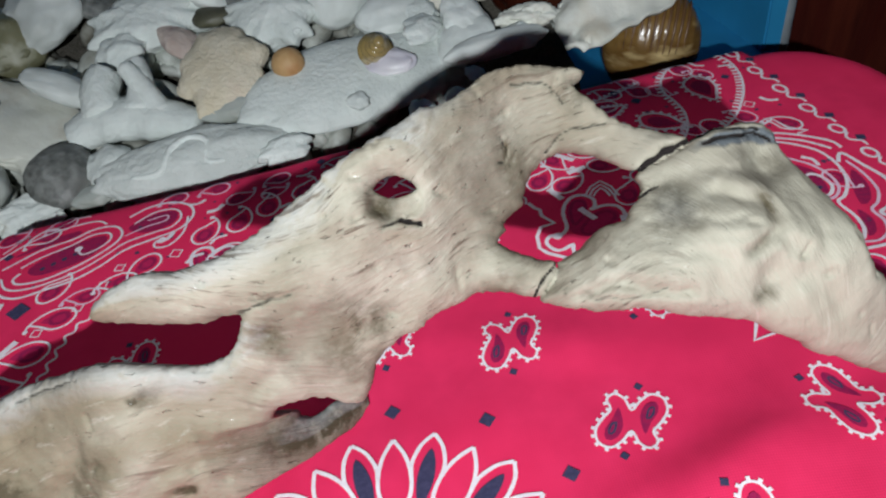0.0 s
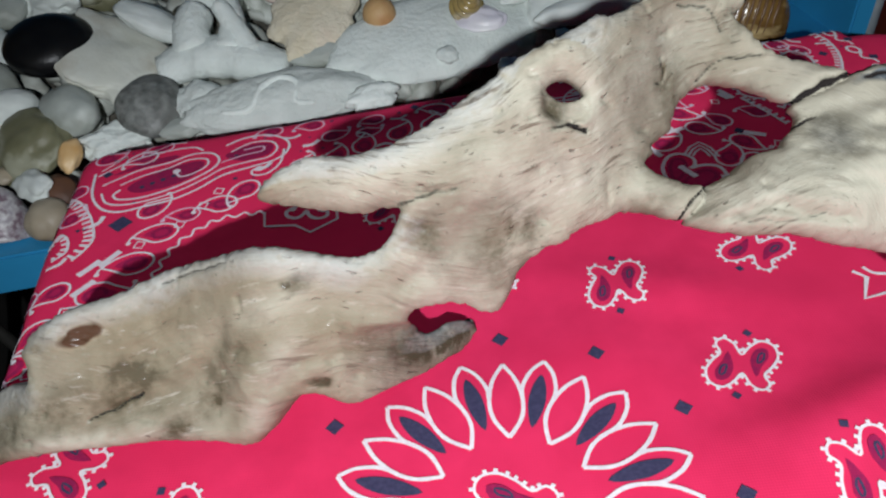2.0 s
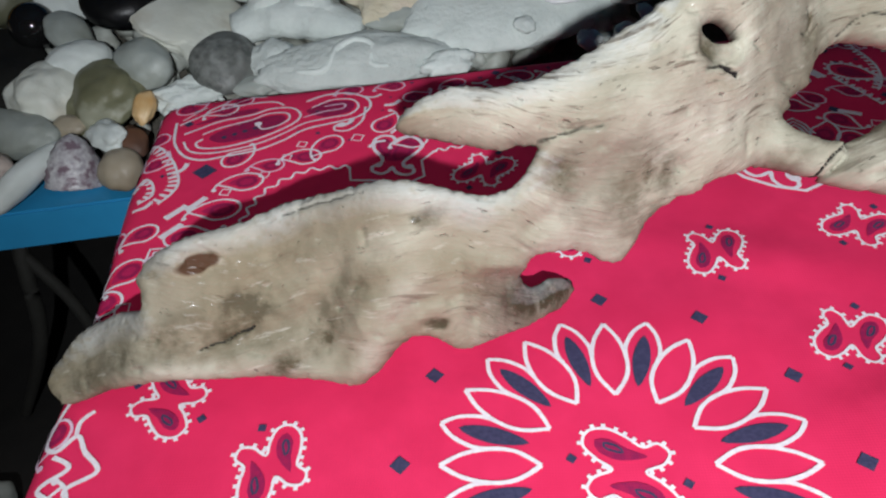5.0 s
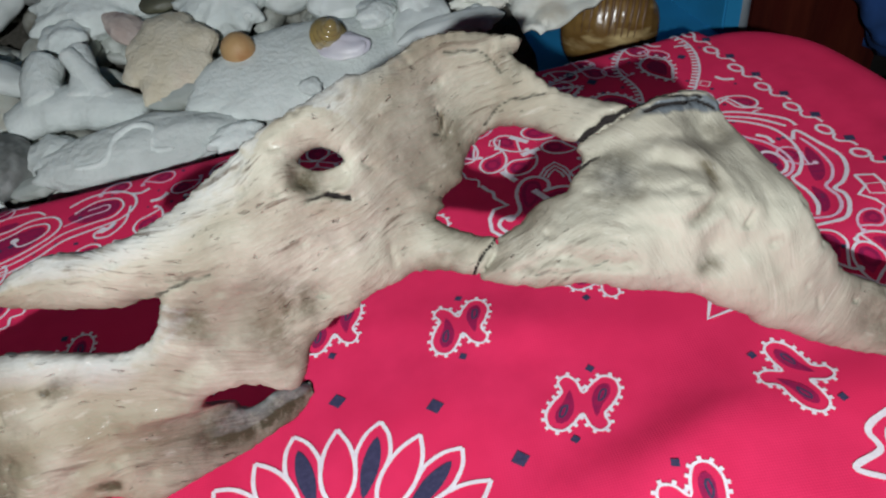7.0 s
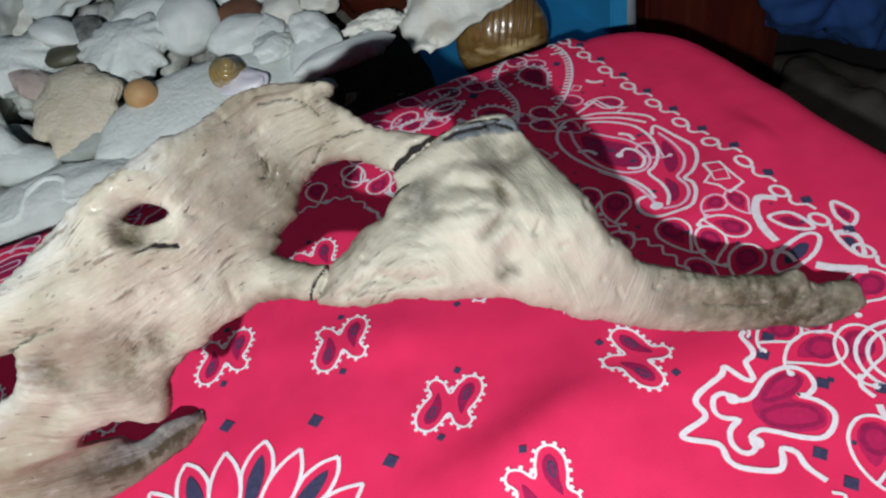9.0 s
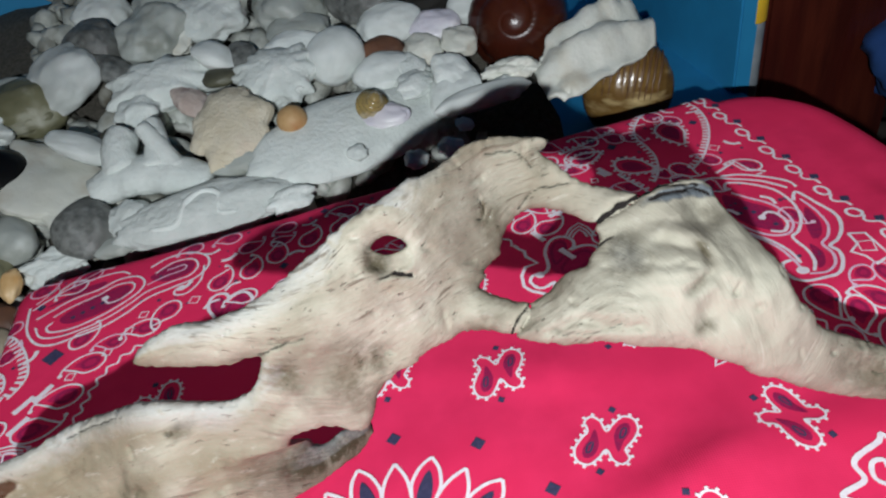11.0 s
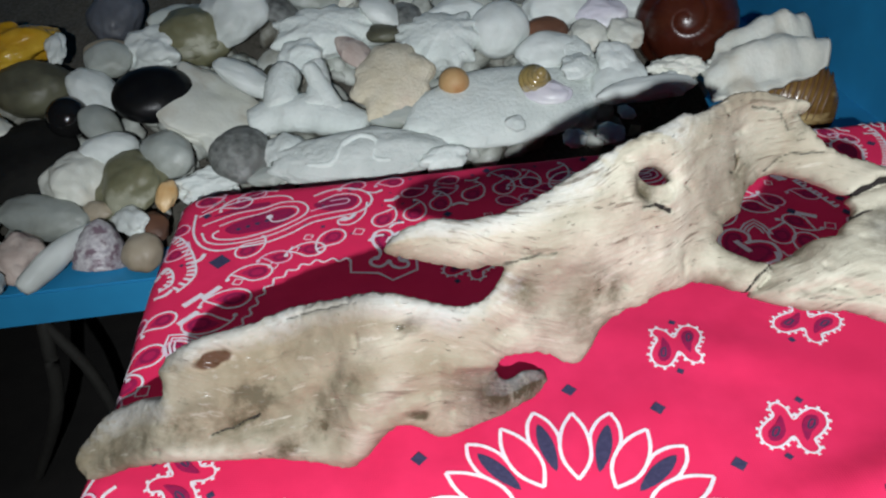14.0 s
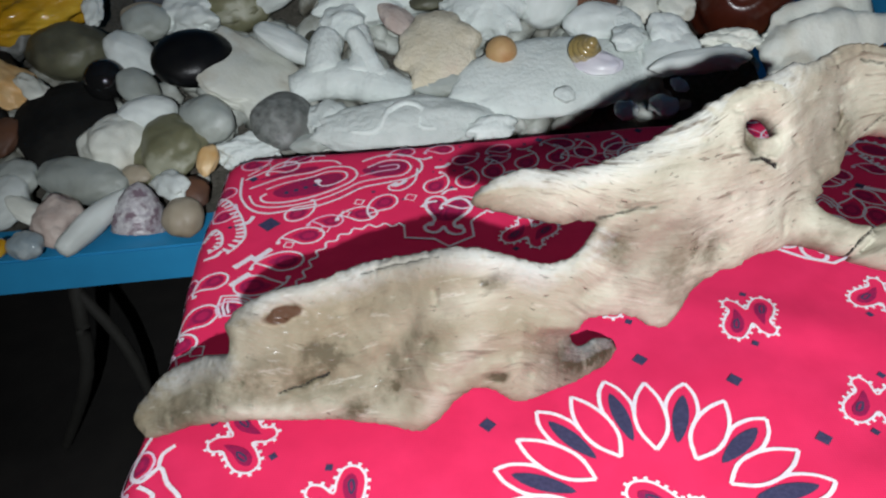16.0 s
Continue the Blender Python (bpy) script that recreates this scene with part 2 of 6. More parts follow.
def medallion(x, y, turn):
    """Twenty-four petals, every other one with a navy heart."""
    for k in range(24):
        p = Print(x, y, turn)
        a = radians(90 + 15 * k)
        c, s = math.cos(a), math.sin(a)

        def at(r, side):
            return (r * c - side * s, r * s + side * c)
        if k % 2 == 0:
            p.stroke([at(0.0265, 0), at(0.034, 0.0048), at(0.042, 0.0060), at(0.051, 0.0042), at(0.0584, 0)], 0.0015)
            p.stroke([at(0.0265, 0), at(0.034, -0.0048), at(0.042, -0.0060), at(0.051, -0.0042), at(0.0584, 0)], 0.0015)
        else:
            p.stroke([at(0.0425, 0.0052), at(0.048, 0.0060), at(0.0555, 0.0040), at(0.0606, 0)], 0.0015)
            p.stroke([at(0.0425, -0.0052), at(0.048, -0.0060), at(0.0555, -0.0040), at(0.0606, 0)], 0.0015)
            p.fill([at(0.0310, 0), at(0.036, 0.0021), at(0.043, 0.0031), at(0.050, 0.0022), at(0.0545, 0), at(0.050, -0.0022), at(0.043, -0.0031), at(0.036, -0.0021)], INK_NAVY)
        p.done("petal", bandana)


def butterfly(x, y, turn, size=0.0131):
    """Two small paisleys, head to tail, in one beaded white outline."""
    p = Print(x, y, turn)
    half = [(0.02, 0.34), (0.24, 0.62), (0.58, 0.90), (0.92, 0.78), (1.0, 0.38), (0.80, -0.02), (0.56, -0.34), (0.66, -0.66), (0.44, -0.88), (0.16, -0.72)]
    shape = half + [(-a, -b) for a, b in half]
    shape = [(a * size, b * size) for a, b in shape]
    p.stroke(shape, 0.0010, closed=True)
    line = spline(shape, True, 0.0007)
    walked, last = 0.0, line[-1]
    n = len(line)
    for i, v in enumerate(line):
        walked += (v - last).length
        last = v
        if walked > 0.0030:
            walked = 0.0
            t = (line[(i + 1) % n] - line[i - 1]).normalized()
            w = v + Vector((-t.y, t.x, 0)) * 0.0010
            p.diamond(w.x, w.y, 0.0010, INK_WHITE, math.atan2(t.y, t.x) + 0.785)
    for side in (-1, 1):
        leaf = [(side * a * size, side * b * size) for a, b in ((0.24, 0.15), (0.44, 0.58), (0.72, 0.64), (0.74, 0.32), (0.52, -0.02), (0.34, -0.42))]
        p.fill(leaf, INK_MAROON)
        p.stroke([(side * a * size, side * b * size) for a, b in ((0.42, 0.08), (0.50, 0.40), (0.64, 0.46), (0.58, 0.20))], 0.0008, INK_NAVY, True)
    p.diamond(0.25 * size, size * 1.15, 0.0019, INK_NAVY)
    p.diamond(-0.25 * size, -size * 1.15, 0.0019, INK_NAVY)
    p.done("leaf_motif", bandana)


def drop(x, y, turn, size, fill=True, curl=True):
    """A teardrop with a maroon heart and a curled white outline."""
    p = Print(x, y, turn, size)
    shape = [(-1.0, 0.10), (-0.45, 0.52), (0.25, 0.66), (0.85, 0.40), (1.0, -0.08), (0.66, -0.52), (0.05, -0.58), (-0.42, -0.26)]
    if fill:
        p.fill([(a * 0.66 + 0.14, b * 0.66 + 0.02) for a, b in shape], INK_PLUM)
        p.stroke([(-0.10, 0.12), (0.20, 0.32), (0.56, 0.26), (0.66, -0.04), (0.40, -0.28), (0.02, -0.22)], 0.0019, INK_MAROON, True, True, 0.0005)
    p.stroke([(-1.0, 0.10)] + shape[:0:-1] + ([(-1.0, 0.10), (-1.14, -0.24)] if curl else [shape[0]]), 0.00105 if size < 0.009 else 0.0012, INK_PINK if size < 0.009 else INK_WHITE)
    if curl:
        p.dot(-1.12, -0.28, 0.0014 / size, INK_PINK if size < 0.009 else INK_WHITE)
    p.done("teardrop", bandana)


def paisley(x, y, turn, size, flip=1):
    """The large scroll: white lines within lines, a spiral in its bowl, a jagged crest and a curled tail."""
    p = Print(x, y, turn, size)

    def f(*pts):
        return [(a, b * flip) for a, b in pts]
    p.fill(f((-0.60, 0.02), (-0.30, 0.12), (0.05, 0.12), (0.12, 0.0), (-0.10, -0.16), (-0.50, -0.14)), INK_MAROON, True, 0.0003)
    p.fill(f((0.34, 0.06), (0.62, 0.12), (0.80, 0.02), (0.72, -0.14), (0.46, -0.12)), INK_MAROON, True, 0.0003)
    p.fill(f((-0.70, 0.30), (-0.40, 0.36), (-0.10, 0.33), (-0.12, 0.26), (-0.44, 0.28)), INK_MAROON, True, 0.0003)
    p.stroke(f((-0.86, 0.40), (-0.92, 0.06), (-0.87, -0.20), (-0.73, -0.34), (-0.52, -0.38), (-0.26, -0.41), (0.0, -0.37), (0.25, -0.28), (0.52, -0.28), (0.76, -0.28), (0.92, -0.16), (0.94, 0.02),
               (0.80, 0.20), (0.58, 0.26), (0.38, 0.22)), 0.0015)
    p.stroke(f((-0.84, 0.03), (-0.81, -0.15), (-0.66, -0.26), (-0.42, -0.31), (-0.15, -0.30), (0.08, -0.24), (0.27, -0.17), (0.54, -0.18), (0.70, -0.20), (0.82, -0.10), (0.80, 0.06), (0.62, 0.14), (0.40, 0.08)), 0.0012)
    p.stroke(f((-0.67, 0.00), (-0.74, -0.05), (-0.70, -0.15), (-0.50, -0.23), (-0.24, -0.23), (0.02, -0.18), (0.20, -0.10), (0.27, 0.02), (0.22, 0.17), (0.04, 0.25), (-0.18, 0.22), (-0.46, 0.24), (-0.67, 0.20), (-0.82, 0.16)), 0.0014)
    p.stroke(f((-0.66, 0.08), (-0.48, 0.12), (-0.20, 0.13), (-0.01, 0.17), (0.15, 0.10), (0.15, -0.02), (0.02, -0.09), (-0.12, -0.08), (-0.15, 0.03)), 0.0012)
    p.dot(-0.14, 0.03 * flip, 0.040, INK_WHITE)
    p.stroke(f((0.28, -0.06), (0.49, -0.04), (0.68, -0.06), (0.70, 0.02), (0.52, 0.05)), 0.0010, INK_PINK)
    p.stroke(f((0.88, -0.14), (0.78, -0.36), (0.62, -0.47), (0.50, -0.42), (0.52, -0.34), (0.60, -0.33)), 0.0013)
    p.dot(0.58, -0.35 * flip, 0.045, INK_WHITE)
    p.stroke(f((-0.84, 0.34), (-0.58, 0.44), (-0.33, 0.46), (-0.06, 0.42), (0.10, 0.36), (0.16, 0.26)), 0.0012)
    p.stroke(f((-0.80, 0.42), (-0.54, 0.56), (-0.56, 0.48), (-0.32, 0.58), (-0.32, 0.51), (-0.08, 0.55), (0.04, 0.50)), 0.0010, INK_WHITE, False, False)
    for k in range(4):
        p.dot(-0.48 + 0.10 * k, (-0.06 + 0.01 * k) * flip, 0.026, INK_NAVY, 0.0005)
    p.done("paisley_scroll", bandana)


def scroll(x, y, turn, size):
    """The plump scroll: a spiral in a bowl of nested lines, two lobes beside it, a curled tail and a jagged crest."""
    p = Print(x, y, turn, size)
    for pts in ([(-0.77, 0.09), (-0.42, 0.19), (-0.13, 0.24), (0.19, -0.00), (-0.07, -0.18), (-0.45, -0.16)], [(0.13, 0.55), (0.39, 0.43), (0.57, 0.19), (0.55, 0.05), (0.31, 0.27)], [(0.57, -0.06), (0.76, -0.11), (0.91, -0.30), (0.90, -0.41), (0.74, -0.24)]):
        p.fill(pts, INK_MAROON, True, 0.0003)
    for pts, w, ink in (([(-0.26, 0.76), (-0.60, 0.67), (-0.90, 0.48), (-1.13, 0.31), (-1.13, 0.10), (-0.97, -0.16), (-0.67, -0.31), (-0.34, -0.35), (-0.03, -0.34), (0.25, -0.30), (0.51, -0.34), (0.70, -0.44)], 0.0017, INK_WHITE),
                        ([(-0.79, 0.19), (-0.90, 0.32), (-0.82, 0.43), (-0.60, 0.55), (-0.32, 0.61), (-0.01, 0.51), (0.22, 0.31), (0.34, 0.07), (0.36, -0.08), (0.61, -0.18), (0.79, -0.32), (0.89, -0.49)], 0.0017, INK_WHITE),
                        ([(-0.72, 0.20), (-0.47, 0.26), (-0.23, 0.32), (0.03, 0.28), (0.22, 0.15), (0.28, -0.05), (0.15, -0.21), (-0.11, -0.28), (-0.44, -0.22), (-0.74, -0.08), (-0.97, 0.10)], 0.0016, INK_PINK),
                        ([(-0.13, 0.01), (-0.15, 0.15), (-0.03, 0.20), (0.15, 0.13), (0.22, -0.04), (0.10, -0.14)], 0.0018, INK_WHITE),
                        ([(-0.05, 0.57), (-0.13, 0.75), (0.17, 0.71), (0.48, 0.64), (0.67, 0.44), (0.77, 0.19), (0.77, 0.03), (0.90, -0.02), (1.03, -0.16), (1.12, -0.38), (1.05, -0.54), (0.90, -0.71), (0.70, -0.71), (0.56, -0.59), (0.59, -0.46)], 0.0019, INK_WHITE),
                        ([(-0.01, 0.65), (0.27, 0.56), (0.52, 0.40), (0.65, 0.18), (0.68, 0.02), (0.87, -0.09), (1.00, -0.26), (1.01, -0.44), (0.88, -0.56)], 0.0015, INK_PINK),
                        ([(-0.15, -0.38), (0.29, -0.35), (0.58, -0.43), (0.76, -0.53)], 0.0016, INK_PINK),
                        ([(-1.06, 0.43), (-0.90, 0.62), (-0.61, 0.79), (-0.34, 0.89), (-0.19, 0.85)], 0.0018, INK_WHITE)):
        p.stroke(pts, w, ink)
    p.stroke([(-1.15, 0.46), (-1.14, 0.86), (-0.88, 0.81), (-0.68, 0.91), (-0.72, 0.77)], 0.0018, INK_WHITE, False, False)
    p.dot(0.79, -0.55, 0.075, INK_WHITE)
    p.dot(-0.13, 0.02, 0.05, INK_WHITE)
    for a, b in ((-0.39, 0.05), (-0.27, 0.05), (-0.38, -0.08), (0.07, 0.02)):
        p.dot(a, b, 0.035, INK_NAVY, 0.0005)
    p.done("paisley_scroll", bandana)


def scalloped_arc(pts, width=0.0048, name="scalloped_band"):
    """A band of short white ticks along a curve, over a thin line."""
    p = Print()
    p.stroke(pts, 0.0014)
    line = spline(pts, False, 0.0033)
    for a, b in zip(line, line[1:]):
        t = (b - a).normalized()
        s = Vector((-t.y, t.x, 0)) * width / 2
        m = (a + b) / 2 + s
        p.fill([(m.x + s.x + t.x * 0.0008, m.y + s.y + t.y * 0.0008), (m.x - s.x + t.x * 0.0011, m.y - s.y + t.y * 0.0011), (m.x - s.x - t.x * 0.0011, m.y - s.y - t.y * 0.0011), (m.x + s.x - t.x * 0.0008, m.y + s.y - t.y * 0.0008)], INK_WHITE, False, 0.0006)
    p.done(name, bandana)


def trefoil(x, y, turn, size):
    """Two plump leaves in one heart-shaped line that ends in a pair of curled hooks."""
    p = Print(x, y, turn + 90, size)
    hooks = [(-0.54, 0.33), (-0.64, 0.48), (-0.86, 0.45), (-0.99, 0.20), (-0.91, 0.03), (-0.67, -0.09), (-0.81, -0.15), (-0.96, -0.27), (-1.04, -0.48), (-0.98, -0.67), (-0.82, -0.73), (-0.63, -0.61)]
    leaves = [(-0.56, 0.30), (-0.25, 0.25), (0.26, 0.57), (0.72, 0.62), (0.96, 0.42), (0.93, 0.12), (0.69, -0.02), (0.54, 0.03), (0.80, -0.19), (0.90, -0.48), (0.72, -0.72), (0.44, -0.84), (0.12, -0.72), (-0.22, -0.49), (-0.45, -0.38), (-0.68, -0.46), (-0.62, -0.59)]
    p.fill([(-0.30, 0.12), (0.26, 0.48), (0.66, 0.54), (0.86, 0.30), (0.40, 0.02), (0.78, -0.30), (0.62, -0.66), (0.16, -0.62), (-0.26, -0.38)], INK_PLUM, True, 0.0003)
    for pts in ([(-0.06, 0.14), (0.32, 0.42), (0.68, 0.47), (0.74, 0.26), (0.37, 0.09)], [(-0.21, -0.09), (0.25, -0.09), (0.62, -0.29), (0.58, -0.56), (0.16, -0.52), (-0.21, -0.32)]):
        p.stroke(pts, 0.0017, INK_MAROON, True, True, 0.0005)
    p.stroke(hooks, 0.0019)
    p.stroke(leaves, 0.0019)
    p.dot(-0.56, 0.33, 0.12, INK_WHITE)
    p.dot(-0.64, -0.58, 0.13, INK_WHITE)
    p.done("trefoil", bandana)


def wavy_line(pts, name="wavy_border"):
    p = Print()
    line = spline(pts, False, 0.0036)
    out = []
    for i, v in enumerate(line):
        t = (line[min(i + 1, len(line) - 1)] - line[max(i - 1, 0)]).normalized()
        k = 0.0014 if i % 2 else -0.0014
        out.append((v.x - t.y * k, v.y + t.x * k))
    p.stroke(out, 0.0012)
    p.done(name, bandana)


def plain_line(pts, width=0.0014, ink=None, name="border_line", smooth=True):
    p = Print()
    p.stroke(pts, width, ink, False, smooth)
    p.done(name, bandana)


def nested_lines(x, y, turn):
    """Three pointed lines, one within the other."""
    for k in range(3):
        p = Print(x, y, turn)
        p.stroke([(-0.0085 + 0.0022 * k, -0.0060), (-0.0050 + 0.0012 * k, 0.0020 - 0.0022 * k), (0.0, 0.0068 - 0.0030 * k), (0.0050 - 0.0012 * k, 0.0020 - 0.0022 * k), (0.0085 - 0.0022 * k, -0.0060)], 0.0012, smooth=False)
        p.done("nested_line", bandana)


def squares(pts, r, name="small_square"):
    for x, y in pts:
        p = Print()
        p.diamond(x, y, r, INK_NAVY, 0.12)
        p.done(name, bandana)


def open_square(x, y, r, turn=0.6):
    p = Print(x, y)
    p.stroke([(r * math.cos(turn + k * math.pi / 2), r * math.sin(turn + k * math.pi / 2)) for k in range(4)], 0.0009, INK_WHITE, True, False)
    p.done("open_square", bandana)


medallion(CX, CY, 0.3)
butterfly(CX, CY - 0.002, 88, 0.0150)
squares([(CX + 0.0710 * math.cos(radians(30 * k + 0.2)), CY + 0.0710 * math.sin(radians(30 * k + 0.2))) for k in range(12)], 0.0034)
for x, y, spin in ((0.080, 0.101, 20), (0.0575, 0.1495, -12), (0.0196, 0.1930, 8), (-0.0315, 0.2040, 10), (-0.086, 0.192, 0), (-0.127, 0.150, 20), (-0.1425, 0.095, 35),
                   (0.066, 0.046, 20), (-0.126, 0.041, -30), (0.026, 0.000, 10), (-0.030, -0.015, 0), (-0.085, 0.0, 40),
                   (0.1305, 0.1430, 55), (0.0820, 0.2090, -30), (0.012, 0.250, 20), (-0.0736, 0.2532, -15), (-0.143, 0.209, 30), (-0.1840, 0.1200, 75), (-0.18, 0.040, 60), (0.122, 0.041, 20)):
    butterfly(x, y, spin)

# inner edge of the border
wavy_line([(-0.203, 0.165), (-0.192, 0.190), (-0.184, 0.211), (-0.178, 0.238), (-0.161, 0.255), (-0.139, 0.258)])
plain_line([(-0.139, 0.258), (-0.137, 0.247), (-0.122, 0.246), (-0.114, 0.240), (-0.102, 0.249), (-0.104, 0.262), (-0.098, 0.270)], name="bracket", smooth=False)
wavy_line([(-0.098, 0.270), (-0.070, 0.277), (-0.035, 0.285), (0.002, 0.292), (0.0215, 0.2945), (0.030, 0.2948), (0.037, 0.290), (0.0420, 0.2815)])
plain_line([(0.0420, 0.2815), (0.0445, 0.2772), (0.0468, 0.2750), (0.0468, 0.2705), (0.0518, 0.2638), (0.0450, 0.2622), (0.0420, 0.2560), (0.0416, 0.2476), (0.0448, 0.2434), (0.056, 0.236), (0.068, 0.232), (0.082, 0.240), (0.084, 0.262)], 0.0019, name="bracket", smooth=False)
wavy_line([(0.084, 0.262), (0.110, 0.250), (0.138, 0.235), (0.156, 0.210), (0.168, 0.180), (0.172, 0.155), (0.174, 0.139)])
plain_line([(0.1736, 0.1421), (0.1709, 0.1403), (0.1716, 0.1334), (0.1698, 0.1302), (0.1665, 0.1288), (0.1656, 0.1217), (0.1627, 0.1219), (0.1584, 0.1291), (0.1559, 0.1262), (0.1453, 0.1214), (0.1419, 0.1178),
            (0.1423, 0.1116), (0.1314, 0.1065), (0.1414, 0.1006), (0.1418, 0.0944), (0.1451, 0.0904), (0.1550, 0.0870), (0.1587, 0.0901), (0.1605, 0.0939), (0.1641, 0.0914), (0.1644, 0.0860), (0.1675, 0.0798)], 0.0021, name="bracket")
plain_line([(0.115, 0.192), (0.119, 0.188), (0.113, 0.176), (0.126, 0.179), (0.13, 0.172), (0.143, 0.176)], 0.0019, name="bracket", smooth=False)
plain_line([(0.12, 0.194), (0.123, 0.19), (0.13, 0.189)], 0.0016, name="bracket_curl")
plain_line([(0.129, 0.187), (0.129, 0.181), (0.134, 0.178), (0.139, 0.18)], 0.0016, name="bracket_curl")
wavy_line([(0.168, 0.076), (0.172, 0.05), (0.170, 0.02), (0.155, -0.02)])
plain_line([(-0.203, 0.062), (-0.201, 0.078), (-0.207, 0.086), (-0.199, 0.093), (-0.206, 0.100), (-0.211, 0.106), (-0.216, 0.100), (-0.222, 0.105), (-0.219, 0.122)], 0.0017, name="bracket")
plain_line([(-0.212, 0.070), (-0.207, 0.080), (-0.216, 0.086), (-0.209, 0.094), (-0.216, 0.098)], 0.0017, name="bracket")

# corner by the stones
paisley(-0.186, 0.301, 24, 0.056)
scalloped_arc([(-0.2466, 0.2825), (-0.2376, 0.2759), (-0.2279, 0.2630), (-0.2216, 0.2487), (-0.2223, 0.2398), (-0.2262, 0.2315)][::-1])
scalloped_arc([(-0.2440, 0.2440), (-0.2418, 0.2475), (-0.2392, 0.2519), (-0.2338, 0.2470), (-0.2314, 0.2381), (-0.2359, 0.2319)][::-1], 0.003)
squares([(-0.2111, 0.2573)], 0.0062, "large_square")
for x, y in ((-0.1961, 0.2399), (-0.1802, 0.2533), (-0.1720, 0.2671), (-0.1661, 0.2782)):
    open_square(x, y, 0.0030)
for x, y, turn, size in ((-0.1907, 0.2471, 12, 0.0110), (-0.1975, 0.2260, 10, 0.0120), (-0.2026, 0.2085, 190, 0.0120), (-0.1805, 0.2604, 5, 0.0085), (-0.1647, 0.2667, 10, 0.0100), (-0.1534, 0.2759, 60, 0.0105),
                         (-0.2240, 0.1830, 60, 0.0105), (-0.2300, 0.1660, 20, 0.0110), (-0.2100, 0.1920, 200, 0.0080), (-0.2380, 0.2040, 80, 0.0085)):
    drop(x, y, turn, size)
trefoil(-0.119, 0.268, -2, 0.0170)
for i, (x, y) in enumerate(((-0.125, 0.298), (-0.108, 0.304), (-0.094, 0.314), (-0.074, 0.324), (-0.056, 0.331), (-0.040, 0.338), (-0.022, 0.345))):
    drop(x, y, 250 + 12 * (i % 3), 0.0100)
for x, y in ((-0.2083, 0.2306), (-0.2160, 0.2247), (-0.2137, 0.2109)):
    plain_line([(x - 0.003, y - 0.004), (x, y), (x + 0.004, y + 0.006)], 0.0034, name="white_fleck")
# along the back edge, seen past and through the wood
paisley(0.010, 0.334, 12, 0.034, -1)
for i in range(5, 9):
    u = -0.050 + 0.0225 * i
    drop(*to_world(u, 0.197 + 0.004 * (i % 2)), 100 + 12 * (i % 3), 0.0092)
    if i % 2:
        drop(*to_world(u + 0.01, 0.214), 190, 0.0085)
for i in range(7):
    drop(*to_world(0.03 + 0.024 * i, 0.236), 15 + 20 * (i % 2), 0.0100)
trefoil(0.0642, 0.2597, -36, 0.0215)
for x, y, turn, size in ((0.0387, 0.3105, 255, 0.0095), (0.0515, 0.2995, 240, 0.0098), (0.0648, 0.2932, 215, 0.0098), (0.0863, 0.3038, 160, 0.0090), (0.0921, 0.2790, 250, 0.0105), (0.102, 0.268, 80, 0.0105), (0.118, 0.262, 70, 0.0095)):
    drop(x, y, turn, size)
for x, y in ((0.0546, 0.3155), (0.119, 0.284)):
    open_square(x, y, 0.0036, 0.5)
for x, y, a in ((0.0675, 0.3159, -40), (0.0712, 0.3033, 20), (0.0565, 0.2855, -60), (0.0687, 0.2669, -60), (0.1076, 0.3358, -60), (0.110, 0.295, -25), (0.134, 0.276, -30)):
    c, s = 0.0055 * math.cos(radians(a)), 0.0055 * math.sin(radians(a))
    plain_line([(x - c, y - s), (x, y), (x + c, y + s)], 0.0032, name="white_fleck")
nested_lines(0.0795, 0.2845, -10)
scalloped_arc([(0.1140, 0.3306), (0.1233, 0.3123), (0.1282, 0.3008)], 0.0032)
nested_lines(-0.213, 0.195, 50)
scalloped_arc([(0.1565, 0.3217), (0.1646, 0.3298), (0.1721, 0.3405), (0.1796, 0.3553), (0.1843, 0.3720), (0.1845, 0.3876), (0.1803, 0.3998)], 0.0040)
scalloped_arc([(0.1318, 0.3156), (0.1376, 0.3261), (0.1409, 0.3412), (0.1397, 0.3539), (0.1370, 0.3648), (0.1382, 0.3762), (0.1452, 0.3890), (0.1530, 0.3956)], 0.0036)
scalloped_arc([(0.0861, 0.3635), (0.1023, 0.3699), (0.1148, 0.3750), (0.1257, 0.3808)], 0.0026)
for x, y, turn, size in ((0.159, 0.366, -80, 0.0150), (0.1255, 0.336, -35, 0.0140), (0.1001, 0.3538, 20, 0.0110), (0.079, 0.347, 15, 0.0095)):
    p = Print(x, y, turn, size)
    oval = [(-0.85, 0.10), (-0.45, 0.50), (0.15, 0.52), (0.60, 0.30), (1.05, 0.0), (0.60, -0.34), (0.05, -0.56), (-0.55, -0.46)]
    p.fill([(a * 0.62, b * 0.62) for a, b in oval], INK_MAROON)
    p.stroke(oval, 0.0017, INK_WHITE, True)
    for q in spline(oval, True, 0.24):
        p.dot(q.x * 1.16, q.y * 1.22, 0.0011 / size, INK_WHITE)
    p.done("beaded_drop", bandana)
squares([(0.1191, 0.3612), (0.109, 0.373)], 0.0036)
plain_line([(0.1045, 0.3375), (0.1067, 0.3344), (0.1085, 0.3310)], 0.0052, name="white_fleck")

